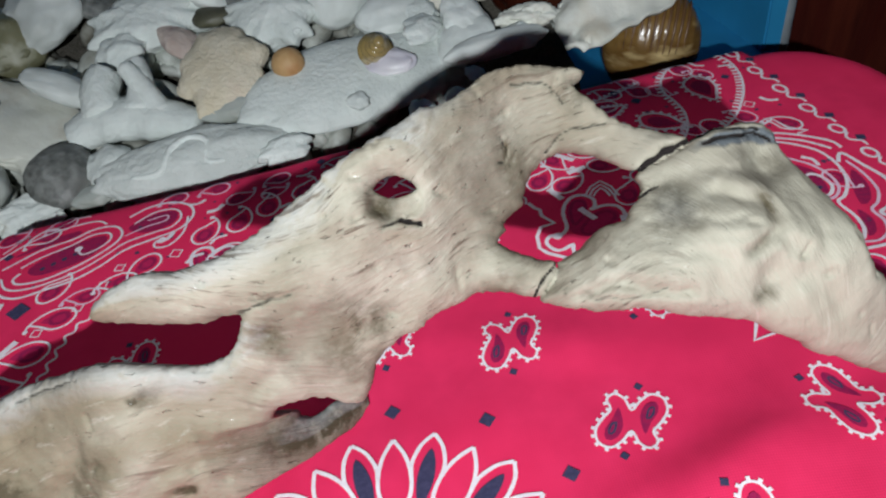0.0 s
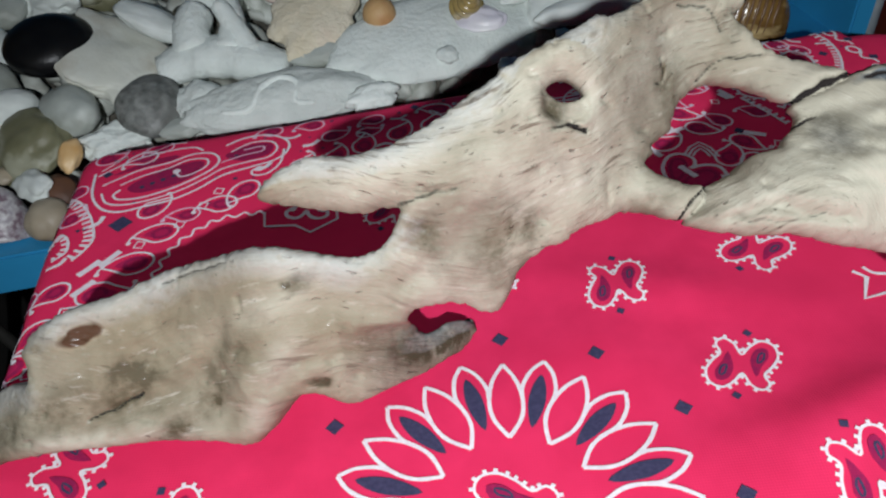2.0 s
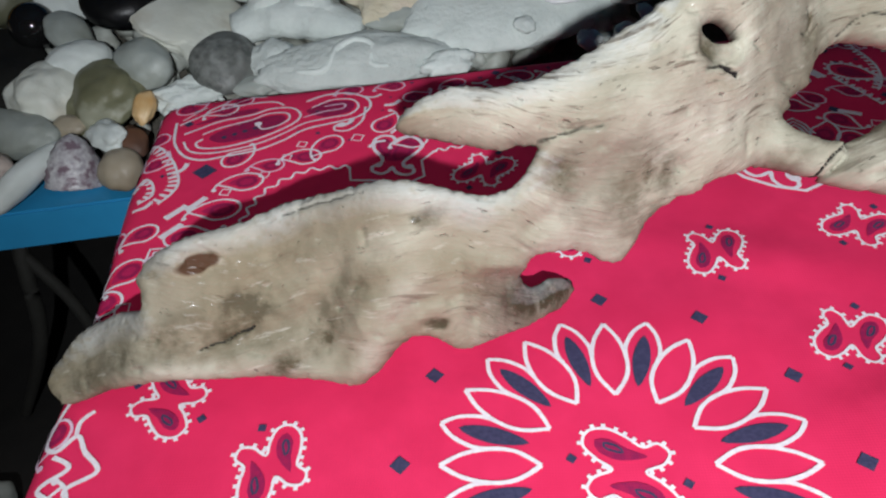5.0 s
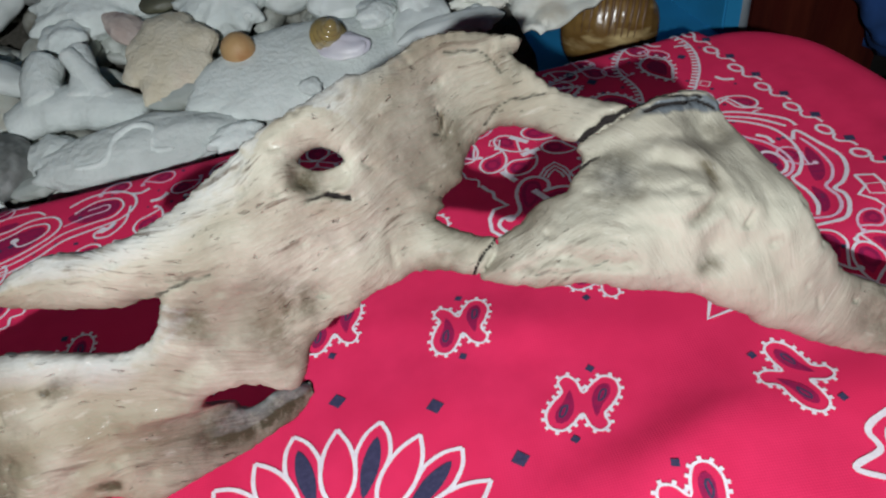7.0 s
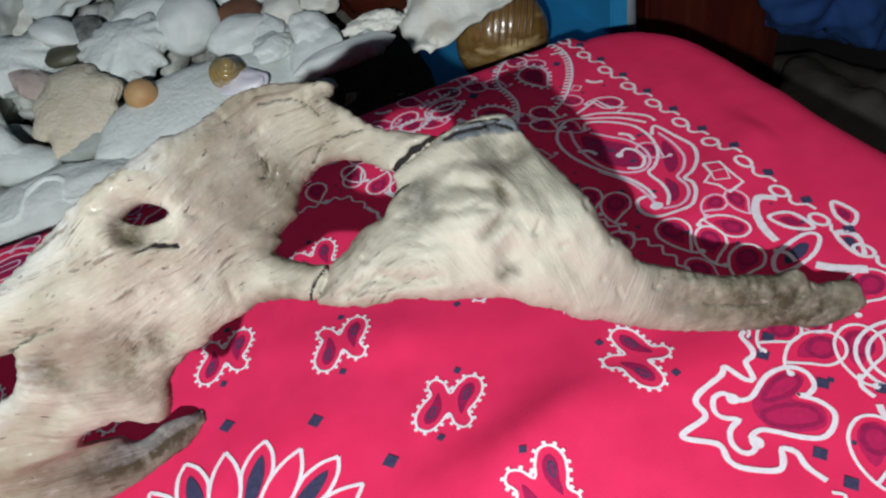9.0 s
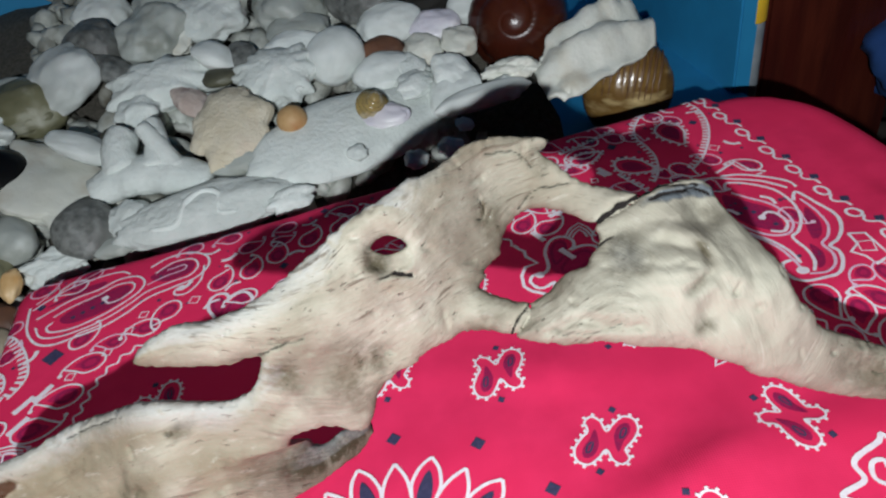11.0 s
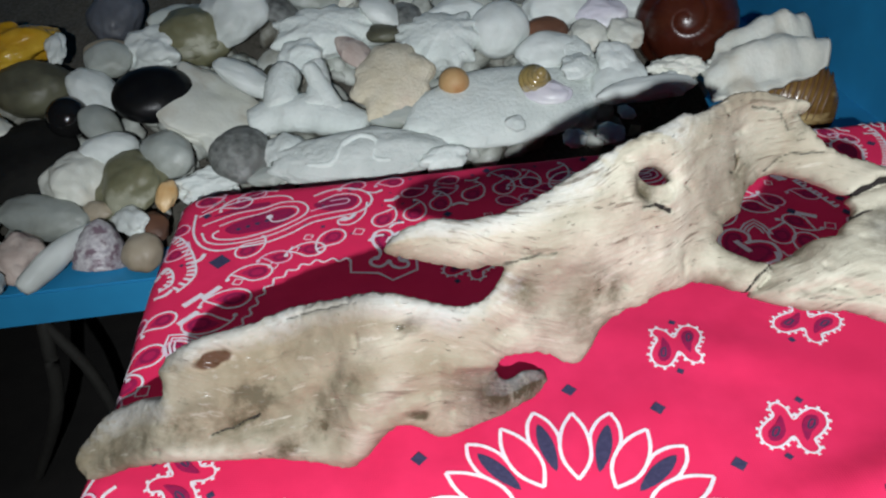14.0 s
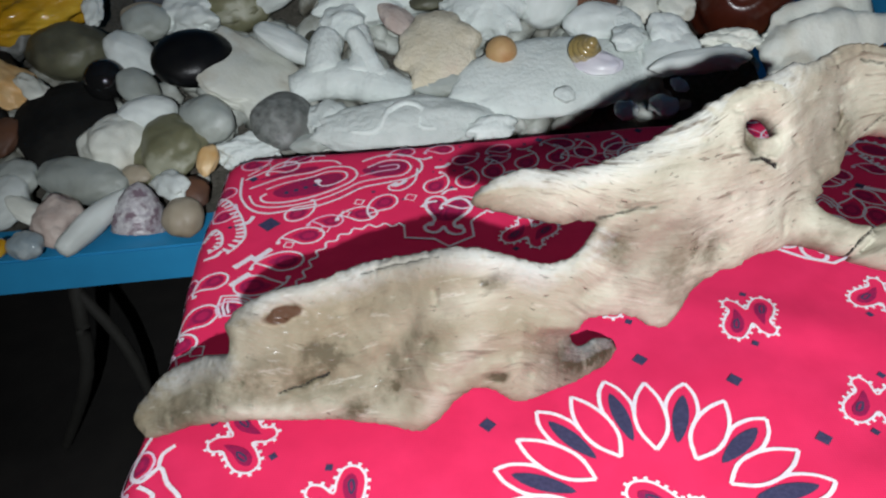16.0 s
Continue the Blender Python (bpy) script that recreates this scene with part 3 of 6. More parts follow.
# the side border
scroll(0.1765, 0.2631, -58.3, 0.0416)
for i in range(15):
    u, v = 0.2706 + 0.0005 * i, 0.2575 - 0.0238 * i
    x, y = to_world(u, v)
    p = Print(x, y, -70)
    p.stroke(ring_points(0, 0, 0.0043, 0.0031, 8), 0.0017, INK_WHITE, True)
    p.stroke([(0.0050, 0.0012), (0.0078, -0.0022), (0.0110, -0.0020), (0.0140, 0.0012), (0.0185, 0.0010)], 0.0015)
    p.diamond(0.0118, 0.0034, 0.0031, INK_NAVY)
    p.done("chain_link", bandana)
plain_line([(0.2246, 0.2075), (0.2174, 0.2106), (0.2118, 0.2029), (0.2095, 0.1924), (0.2101, 0.1830)], 0.0036, name="white_hook")
plain_line([(0.2167, 0.1649), (0.2228, 0.1602), (0.2326, 0.1551)], 0.0042, name="white_hook")
plain_line([(0.2062, 0.2421), (0.2129, 0.2390), (0.2133, 0.2319), (0.2159, 0.2219), (0.2068, 0.2173), (0.2044, 0.2227), (0.1998, 0.2277), (0.2054, 0.2323), (0.2062, 0.2421)], 0.0015, name="pointed_ring", smooth=False)
for pts, heart in (([(0.2150, 0.1977), (0.2245, 0.1967), (0.2281, 0.1846), (0.2193, 0.1883)], INK_MAROON),
                   ([(0.2011, 0.1678), (0.2059, 0.1759), (0.2219, 0.1824), (0.2269, 0.1789), (0.2192, 0.1706), (0.2058, 0.1659)], INK_NAVY),
                   ([(0.2339, 0.1786), (0.2404, 0.1741), (0.2358, 0.1623), (0.2330, 0.1684)], INK_NAVY),
                   ([(0.2440, 0.1960), (0.2480, 0.1860), (0.2420, 0.1800), (0.2400, 0.1880)], INK_MAROON)):
    p = Print()
    mid = sum((Vector(q) for q in pts), Vector((0, 0))) / len(pts)
    p.fill([tuple(mid.lerp(Vector(q), 0.55)) for q in pts], heart)
    p.stroke(pts, 0.0019, INK_WHITE, True)
    p.done("daisy_petal", bandana)
for x, y, turn, size in ((0.1736, 0.1997, 100, 0.0115), (0.1575, 0.2303, 70, 0.0110), (0.1847, 0.1897, 75, 0.0105), (0.1929, 0.1760, 50, 0.0110), (0.1960, 0.2117, 30, 0.0075), (0.2083, 0.2105, 100, 0.0080),
                         (0.1953, 0.1983, -30, 0.0100), (0.1482, 0.2045, 60, 0.0105), (0.1482, 0.2400, 80, 0.0100), (0.1919, 0.1262, 12, 0.0125), (0.1846, 0.1381, 20, 0.0100), (0.2069, 0.1209, 60, 0.0130),
                         (0.1886, 0.0850, 60, 0.0130), (0.226, 0.146, 30, 0.0120), (0.205, 0.065, 20, 0.014)):
    drop(x, y, turn, size)
for x, y in ((0.2085, 0.2297),):
    open_square(x, y, 0.0050)
trefoil(0.1658, 0.1099, -87.5, 0.0195)
squares([(0.187, 0.113), (0.171, 0.089), (0.174, 0.077), (0.174, 0.130), (0.180, 0.137), (0.204, 0.105)], 0.0030)
for r in (0.018, 0.014, 0.007):
    plain_line(ring_points(0.221, 0.114, r, r * 0.9, 16, 30, 330), 0.0015, name="ring_scroll")
# smaller motifs that fill the ground of the border
rnd = random.Random(21)
taken = [q for q in PLACED if q != (0.0, 0.0)]
for x, y, r in ((-0.186, 0.301, 0.04), (0.066, 0.268, 0.026), (0.060, 0.290, 0.02), (0.060, 0.308, 0.02), (0.034, 0.275, 0.03), (0.1765, 0.2631, 0.06), (0.010, 0.334, 0.03), (0.172, 0.240, 0.03), (0.172, 0.292, 0.04), (0.190, 0.232, 0.03), (0.155, 0.355, 0.03), (0.125, 0.340, 0.03), (-0.160, 0.312, 0.03), (-0.215, 0.285, 0.03), (0.160, 0.105, 0.02), (0.221, 0.114, 0.02), (0.176, 0.109, 0.022), (0.226, 0.187, 0.026), (0.226, 0.187, 0.04)):
    taken += [(x + r * 0.5 * math.cos(a), y + r * 0.5 * math.sin(a)) for a in (0, 1.57, 3.14, 4.71)] + [(x, y)]
for _ in range(2600):
    u, v = rnd.uniform(-0.19, 0.268), rnd.uniform(-0.14, 0.258)
    if not (v > 0.192 or u > 0.212 or u < -0.172 or (v > 0.152 and u > 0.10)):
        continue
    x, y = to_world(u, v)
    if min((x - a) ** 2 + (y - b) ** 2 for a, b in taken) < 0.0112 ** 2:
        continue
    taken.append((x, y))
    kind = rnd.random()
    turn = math.degrees(math.atan2(v, u)) + rnd.choice((80, 100, 260, 280)) + 10
    if kind < 0.62:
        drop(x, y, turn, rnd.uniform(0.0075, 0.0098))
    elif kind < 0.74:
        open_square(x, y, rnd.uniform(0.0026, 0.0038), rnd.random())
    elif kind < 0.90:
        a = radians(turn)
        plain_line([(x - 0.005 * math.cos(a), y - 0.005 * math.sin(a)), (x + 0.002 * math.sin(a), y - 0.002 * math.cos(a)), (x + 0.005 * math.cos(a), y + 0.005 * math.sin(a))], rnd.uniform(0.0014, 0.0026), name="white_fleck")
    else:
        squares([(x, y)], 0.0030)
# dots scattered through the border
rnd = random.Random(4)
p = Print(split=False)
for _ in range(420):
    u, v = rnd.uniform(-0.19, 0.272), rnd.uniform(-0.12, 0.262)
    if max(abs(u + 0.0), abs(v)) > 0.195 or (v > 0.19):
        p.diamond(*to_world(u, v), rnd.uniform(0.0007, 0.0016), INK_NAVY, rnd.random(), 0.0003)
p.done("dots", bandana)["kind"] = "stuff"

# ---- the driftwood ----
# It stands leaning: across is the plan's x, up is the way up its face, out is towards the viewer.
WUP, WOUT = Vector((0, 0.696, 0.718)), Vector((0, -0.718, 0.696))
MM = 0.001
# the swell of its face: across, up, out, in millimetres
SWELL_LOW = [(-221, 94, -84), (-208, 87, -73), (-199, 114, -72), (-180, 128, -59), (-172, 122, -51), (-134, 99, -67), (-124, 109, -61),
             (-115, 92, -70), (-87, 113, -56), (-80, 104, -67), (-63, 151, -42), (-51, 153, -40), (-48, 149, -41), (-44, 156, -34),
             (-38, 144, -49), (-36, 131, -57), (-57, 161, -33), (-92, 167, -25), (-150, 118, -60), (-120, 148, -50)]
SWELL_HIGH = [(-15, 177, -29), (24, 156, -49), (49, 218, -52), (66, 175, -42), (83, 190, -42), (66, 186, -47), (96, 156, -36), (16, 172, -60),
              (30, 154, -53), (50, 166, -38), (92, 193, -52), (6, 184, -40), (102, 196, -58), (116, 143, -45), (39, 195, -64), (165, 115, -76), (222, 103, -97)]
KNOTS = np.array(SWELL_LOW + SWELL_HIGH, float) * MM
SPREAD = 0.026
TREND = np.linalg.lstsq(np.c_[np.ones(len(KNOTS)), KNOTS[:, :2]], KNOTS[:, 2], rcond=None)[0]


def bell(a, b):
    return np.exp(-((a[:, None, :] - b[None]) ** 2).sum(-1) / (2 * SPREAD ** 2))


WEIGHT = np.linalg.solve(bell(KNOTS[:, :2], KNOTS[:, :2]) + np.eye(len(KNOTS)) * 0.06, KNOTS[:, 2] - np.c_[np.ones(len(KNOTS)), KNOTS[:, :2]] @ TREND)


def swell(q):
    return np.c_[np.ones(len(q)), q] @ TREND + bell(q, KNOTS[:, :2]) @ WEIGHT


LOBE = [(-213, 84.5), (-220, 83), (-226, 86.5), (-228, 92), (-224, 99), (-217, 106.5), (-207, 112), (-194, 115.5), (-184, 116.5), (-182.5, 121), (-185, 127), (-178, 133.5), (-166, 139),
        (-155, 142), (-146, 145), (-135, 149), (-120, 151.5), (-106, 153.5), (-97, 153.5), (-85, 151), (-74, 149), (-67, 150), (-50, 156), (-36, 146), (-46, 134),
        (-57, 132), (-61, 126), (-57, 121.5), (-50, 125), (-43, 124.5), (-39, 120), (-45, 113.5), (-59, 108.5), (-74, 104), (-81, 102), (-88, 106), (-94, 108), (-101, 104), (-108, 96), (-115, 91), (-123, 92),
        (-135, 93), (-151, 94), (-168, 94), (-187, 92), (-202, 89)]
ARM = [(-70, 146), (-66, 150), (-61, 155), (-58, 162), (-68, 161), (-78, 162), (-87, 164), (-97, 166.5), (-92, 171.5), (-86, 174.5), (-80, 176.3), (-69, 176),
       (-60, 178), (-49, 182), (-38, 188), (-25, 196), (-8, 205), (4, 209), (10, 185), (8, 160), (-6, 153), (-15, 149), (-24, 143), (-29, 133), (-34, 129),
       (-43, 133), (-52, 134), (-58, 132)]
SHOULDER = [(-30, 192), (-25, 196), (-8, 205), (8, 212), (18, 219), (28, 222), (37, 222), (50, 219), (46, 216), (51, 212), (57, 205), (65, 199), (76, 193.5),
            (70, 190), (61, 187), (57, 189.7), (53, 193), (48, 196), (43, 197.3), (38, 197.3), (34, 195.5), (30, 191.5), (28, 188), (26.5, 184.5), (25.5, 182), (22, 180), (19.2, 177.5), (19.5, 175.5), (16.5, 173),
            (17.5, 170.8), (24, 167.2), (29, 165), (32.3, 163.3), (30, 157), (25, 154),
            (14, 157), (5, 157), (-6, 153), (-15, 149), (-30, 165)]
HEAD = [(60, 186), (70, 189.5), (79, 194), (88, 196), (98, 197), (103, 194), (106, 185), (112, 172), (116, 163), (118, 156), (120, 149), (127, 140),
        (124, 120), (114, 122), (101, 129), (91, 134), (83, 139), (66, 143), (53, 147), (41, 148), (26, 153), (31, 158), (33, 163.5), (37, 164.8), (41, 167.5), (44, 170),
        (48, 171.8), (52, 172.4), (55, 174), (57, 177), (60, 180.5), (60.5, 183.5)]
TAIL = [(100, 150), (120, 149), (127, 140), (141, 133), (158, 126), (174, 122), (184, 119), (192, 119), (198, 113), (205, 110), (217, 108), (222, 102), (222, 96),
        (215, 93), (201, 94), (182, 100), (167, 103), (146, 109), (126, 116), (114, 122), (101, 129)]
HOLE = [(-16, 189), (-14, 191.5), (-10, 192.5), (-6, 190.5), (-5, 188.5), (-8, 187), (-12, 186.5)]

RECESS = [(-17.5, 189), (-12, 190.5), (-5, 189), (-2.5, 185), (-5, 180.5), (-10, 179.5), (-15, 180), (-18.5, 184)]


def inside_distance(q, poly):
    """Metres that points lie inside a closed outline; minus: outside."""
    p = np.array([(v.x, v.y) for v in spline(poly, True, 2.5)]) * MM
    nxt = np.roll(p, -1, 0)
    e = nxt - p
    best = np.full(len(q), 1e9)
    odd = np.zeros(len(q), bool)
    for a, b, d in zip(p, nxt, e):
        r = q - a
        t = np.clip((r @ d) / max(d @ d, 1e-12), 0, 1)
        best = np.minimum(best, ((r - t[:, None] * d) ** 2).sum(-1))
        if a[1] != b[1]:
            odd ^= ((a[1] > q[:, 1]) != (b[1] > q[:, 1])) & (q[:, 0] < (b[0] - a[0]) * (q[:, 1] - a[1]) / (b[1] - a[1]) + a[0])
    return np.where(odd, 1, -1) * np.sqrt(best)


# cracks: lines across the face and their half width in millimetres
CRACKS = (((61, 187), (65, 189.3), (70, 191.3)), 1.05),\
    (((69, 191), (75, 192.8), (83, 195)), 0.75),\
    (((83, 195), (90, 194.5), (97, 194)), 0.5),\
    (((78, 191.5), (87, 192), (96, 192.5), (101, 190)), 0.6),\
    (((33, 165), (30, 161), (26, 157), (24, 153)), 0.52),\
    (((-58, 162), (-50, 164), (-41, 165)), 0.32)
FINE_CRACKS = (((26, 216), (34, 216.5), (40, 214), (42, 211)), 0.3),\
    (((21, 202), (22, 197), (20, 195)), 0.42),\
    (((36, 198), (40, 202), (46, 203.5), (54, 203)), 0.34),\
    (((121, 150), (133, 141), (149, 133)), 0.4),\
    (((-14.5, 179.3), (-12, 180), (-9.5, 180)), 0.4),\
    (((-10, 180.2), (-7.5, 179), (-5, 178.4)), 0.75),\
    (((40, 152), (50, 150.5), (58, 152)), 0.22),\
    (((-110, 150), (-122, 148), (-135, 145)), 0.3),\
    (((150, 118), (165, 113), (178, 110)), 0.2),\
    (((-163, 104), (-155, 107), (-147, 111)), 0.45),\
    (((64, 181), (58, 178.5), (54, 176)), 0.5)
# folds: lines across the face, depth and half width in millimetres
FOLDS = (((77, 176), (83, 173), (89, 170.5), (90.5, 165), (86, 161), (81, 158.5)), 1.7, 2.0), (((78, 183), (84, 181), (90, 183), (96, 186)), 0.8, 1.8), (((70, 169), (76, 167), (81, 168)), 0.6, 1.3), (((72, 164), (78, 162.5), (84, 164)), 0.5, 1.2), (((92, 160), (96, 155), (95, 149)), 0.8, 2.2), (((60, 160), (68, 160), (75, 157)), 0.5, 1.4), (((45, 158), (54, 160), (62, 156)), 0.45, 1.3), (((104, 186), (101, 182), (95, 180), (88, 180)), 1.4, 2.6), (((36, 152.5), (46, 155), (56, 151.5), (64, 150)), 1.8, 1.6), \
    (((-156, 105), (-146, 108), (-132, 113), (-117, 129)), 1.6, 3.4), (((-100, 112), (-88, 120), (-70, 122)), 1.8, 3.0), (((-60, 140), (-46, 148), (-36, 158)), 1.6, 3.0), (((104, 160), (100, 150), (106, 141)), 1.4, 3.4)
# weathering and painted shade: across, up, half sizes, turn, how dark, how warm
# some soft darks in the recess, hollows and folds are shade put into colour
LOBE_STAINS_SHADE = ((-161.5, 131, 6.2, 2.6, 22, 0.3, 2.2), (-175.2, 127.8, 2.0, 1.5, 0, 1.1, 0.6), (-146.5, 116.2, 9.0, 4.8, 6, 0.85, 0.1), (-153, 110, 6.0, 5.0, 60, 0.6, 0.1),
               (-172, 108, 13, 4.5, 8, 0.5, 0.15), (-137, 99, 7.5, 3.6, 35, 0.50, 0.1), (-126, 109.5, 12, 3.4, 44, 0.5, 0.1), (-110, 124.5, 8, 4.5, 50, 0.42, 0.1),
               (-123.3, 107.6, 1.7, 2.8, 10, 1.2, 0.0), (-208, 92, 14, 8, 15, 0.34, 0.1), (-190, 99, 12, 6, 10, 0.36, 0.1), (-168, 108, 24, 9, 8, 0.40, 0.1),
               (-150, 113, 18, 10, 10, 0.34, 0.1), (-122, 114, 18, 6, 46, 0.34, 0.1), (-148, 128, 16, 6, 20, 0.20, 0.2))
LOBE_WEAR = ((-134, 98.5, 2.6, 1.4, 30, 0.9, 0.2), (-132, 136, 14, 7, 20, 0.22, 0.30), (-88.4, 142.6, 4.6, 2.6, 20, 0.45, 0.1), (-92, 142, 1.6, 1.0, 0, 0.9, 0.0))
ARM_STAINS_SHADE = ((-88, 111.7, 3.6, 1.5, 5, 1.0, 0.0), (-52, 120, 15, 7, 12, 0.75, 0.1), (-51, 154, 5, 5, 0, 0.5, 0.2), (-27, 153, 10, 9, 60, 0.45, 0.15),
              (-8, 176, 7, 4, 0, 0.1, 0.5), (-14.5, 184, 4, 4, 0, 0.6, 0.0), (24, 192, 5, 10, 10, 0.35, 0.2),
              (14, 160, 12, 4, 0, 0.3, 0.2), (-88, 111.7, 2.8, 1.2, 8, 1.2, 0.0), 
              (-27, 152, 2.4, 4.0, 35, 0.7, 0.1), (22, 199, 1.1, 2.6, -15, 1.1, 0.3), (-30, 146, 7, 12, 20, 0.4, 0.1))
HEAD_STAINS_SHADE = ((65, 177, 7, 6, 30, 0.42, -0.25), (66, 170, 8, 4.5, 10, 0.42, -0.2), (85, 146, 4.2, 3.2, 10, 0.42, 0.2), (85, 191.6, 9, 1.7, 10, 0.7, -1.2), (99, 192.2, 10, 2.1, -4, 0.7, -1.2),
               (108, 187, 1.8, 4.0, 10, 0.6, -0.7), (185, 107, 40, 14, -25, 0.55, 0.1), (189, 111, 2, 1.6, 0, 1.2, 0.0), (45, 211, 6, 5, 0, 0.3, 0.1), (99, 182, 6, 5, 30, 0.30, 0.25),
               (89, 170, 2.2, 6, 15, 0.50, 0.25), (84.5, 160.5, 4.5, 1.8, 35, 0.42, 0.2), (38, 153, 2.0, 1.2, 0, 0.5, 0.1), (150, 122, 20, 8, -25, 0.35, 0.1))

# rubbed pale: across, up, half sizes, turn, how pale
RUBBED = ((-108, 102, 8, 5, 50, 0.8), (-97, 117, 11, 5, 50, 0.55), (-96, 136, 13, 6, 15, 0.45), (-90, 147, 14, 4, 0, 0.5), (-60, 172, 26, 5, 18, 0.8), (-4, 172, 12, 8, 30, 0.5),
          (-165, 97, 20, 3, 5, 0.6), (-150, 137, 14, 3, 22, 0.45), (46, 158, 14, 6, 10, 0.8), (30, 208, 12, 6, 20, 0.4))


def grain_turn(x):
    """The way that the grain runs, in radians, along the piece."""
    return np.interp(x, (-0.22, -0.08, -0.03, 0.03, 0.055, 0.075, 0.11, 0.135, 0.22), (0.18, 0.22, 0.45, 0.50, 0.30, -0.60, -1.15, -0.55, -0.42))


def near_line(q, pts):
    """Metres from points to an open line."""
    p = np.array([(v.x, v.y) for v in spline(pts, False, 1.5)]) * MM
    best = np.full(len(q), 1e9)
    for a, b in zip(p, p[1:]):
        d = b - a
        t = np.clip(((q - a) @ d) / max(d @ d, 1e-12), 0, 1)
        best = np.minimum(best, ((q - a - t[:, None] * d) ** 2).sum(-1))
    return np.sqrt(best)


def build_driftwood(mat):
    step = 0.00072
    xs = np.arange(-0.234, 0.227, step)
    ws = np.arange(0.077, 0.227, step)
    gx, gw = np.meshgrid(xs, ws)
    q = np.c_[gx.ravel(), gw.ravel()]
    # ragged, weathered outline
    rag = np.array([noise.noise((a * 60, b * 60, 0.3)) * 0.0006 + noise.noise((a * 330, b * 330, 4.0)) * 0.0006 + noise.noise((a * 800, b * 800, 6.0)) * 0.0004 for a, b in q])
    s = np.max([inside_distance(q, p) for p in (LOBE, ARM, SHOULDER, HEAD, TAIL)], axis=0) + rag
    rise = np.gradient(s.reshape(gx.shape), step)[0] * (np.hypot(gx + 0.011, gw - 0.187) > 0.014)
    s = np.minimum(s, -inside_distance(q, HOLE))
    s = s.reshape(gx.shape)
    # corners of the cut grid
    rows, cols = gx.shape
    key, pts, polys = {}, [], []

    def vert(kind, i, j):
        k = (kind, i, j)
        if k not in key:
            if kind == "c":
                p, d = (gx[i, j], gw[i, j]), s[i, j]
            else:
                a, b = (i, j), ((i, j + 1) if kind == "h" else (i + 1, j))
                t = s[a] / (s[a] - s[b])
                p, d = (gx[a] + (gx[b] - gx[a]) * t, gw[a] + (gw[b] - gw[a]) * t), 0.0
            key[k] = len(pts)
            pts.append((*p, d))
        return key[k]

    for i in range(rows - 1):
        for j in range(cols - 1):
            corners = ((i, j), (i, j + 1), (i + 1, j + 1), (i + 1, j))
            inn = [s[c] > 0 for c in corners]
            if not any(inn):
                continue
            edges = (("h", i, j), ("v", i, j + 1), ("h", i + 1, j), ("v", i, j))
            poly = []
            for k in range(4):
                if inn[k]:
                    poly.append(vert("c", *corners[k]))
                if inn[k] != inn[(k + 1) % 4]:
                    poly.append(vert(*edges[k]))
            if len(poly) > 2:
                polys.append(poly)
    pts = np.array(pts)
    face, depth = swell(pts[:, :2]), pts[:, 2]
    # the hooked spur at the foot bends back on to the cloth
    along = np.clip((pts[:, 0] + 0.076) / 0.036, 0, 1)
    part_of = np.clip((pts[:, 0] + 0.080) / 0.014, 0, 1) * (pts[:, 0] < -0.03) * np.clip((0.1285 - pts[:, 1]) / 0.003, 0, 1)
    face = face * (1 - part_of) + part_of * (-0.068 - 0.050 * along)
    u = np.clip(depth / 0.0062, 0, 1)
    dome = np.sqrt(np.clip(1 - (1 - u) ** 2, 0, 1))
    plan = pts[:, :2]
    turn = grain_turn(plan[:, 0])
    px, pw = plan[:, 0] - 0.05, plan[:, 1] - 0.18
    along, across = px * np.cos(turn) + pw * np.sin(turn), -px * np.sin(turn) + pw * np.cos(turn)
    sway = np.array([(noise.noise((a * 28, b * 28, 3.0)), noise.noise((a * 28, b * 28, 8.0)), noise.noise((a * 70, b * 70, 5.0)), noise.noise((a * 260, b * 260, 1.0)), noise.noise((a * 260, b * 260, 6.0))) for a, b in plan])
    across = across + 0.0075 * sway[:, 0] + 0.0022 * sway[:, 2]
    along = along + 0.006 * sway[:, 1]
    warped = plan + 0.0009 * sway[:, 3:5]
    blotch = plan + 0.0040 * sway[:, 0:2] + 0.0016 * sway[:, 2:4]
    crack = np.zeros(len(pts))
    for line, half in CRACKS + FINE_CRACKS:
        wide = max(half, 0.5) * MM
        crack = np.maximum(crack, min(1.0, 0.12 + half) * np.clip(1.35 - near_line(warped, line) / wide, 0, 1))
    dark, warm = np.zeros(len(pts)), np.zeros(len(pts))
    for cx, cw, rx, rw, deg, dk, wm in LOBE_STAINS_SHADE + LOBE_WEAR + ARM_STAINS_SHADE + HEAD_STAINS_SHADE:
        c, s_ = math.cos(radians(deg)), math.sin(radians(deg))
        near = blotch if max(rx, rw) > 8.2 else warped
        ex, ew = near[:, 0] - cx * MM, near[:, 1] - cw * MM
        e = np.exp(-1.2 * (((ex * c + ew * s_) / (rx * 1.15 * MM)) ** 2 + ((-ex * s_ + ew * c) / (rw * 1.15 * MM)) ** 2) ** 1.4)
        dark, warm = np.maximum(dark, min(1.1, dk * 1.25) * e), warm + wm * e
    # the upper rim is tinted a pale bluish white
    gi = np.clip(np.rint((plan[:, 1] - ws[0]) / step).astype(int), 0, rows - 1)
    gj = np.clip(np.rint((plan[:, 0] - xs[0]) / step).astype(int), 0, cols - 1)
    bleach = np.clip(1.1 - depth / 0.0105 + 0.4 * sway[:, 2], 0, 1) * np.clip(-1.3 * rise[gi, gj] - 0.2, 0, 1) * np.clip((0.02 - plan[:, 0]) / 0.02, 0, 1)
    tan = np.clip((-0.050 - plan[:, 0]) / 0.05, 0, 1) * (0.75 + 0.6 * sway[:, 0])
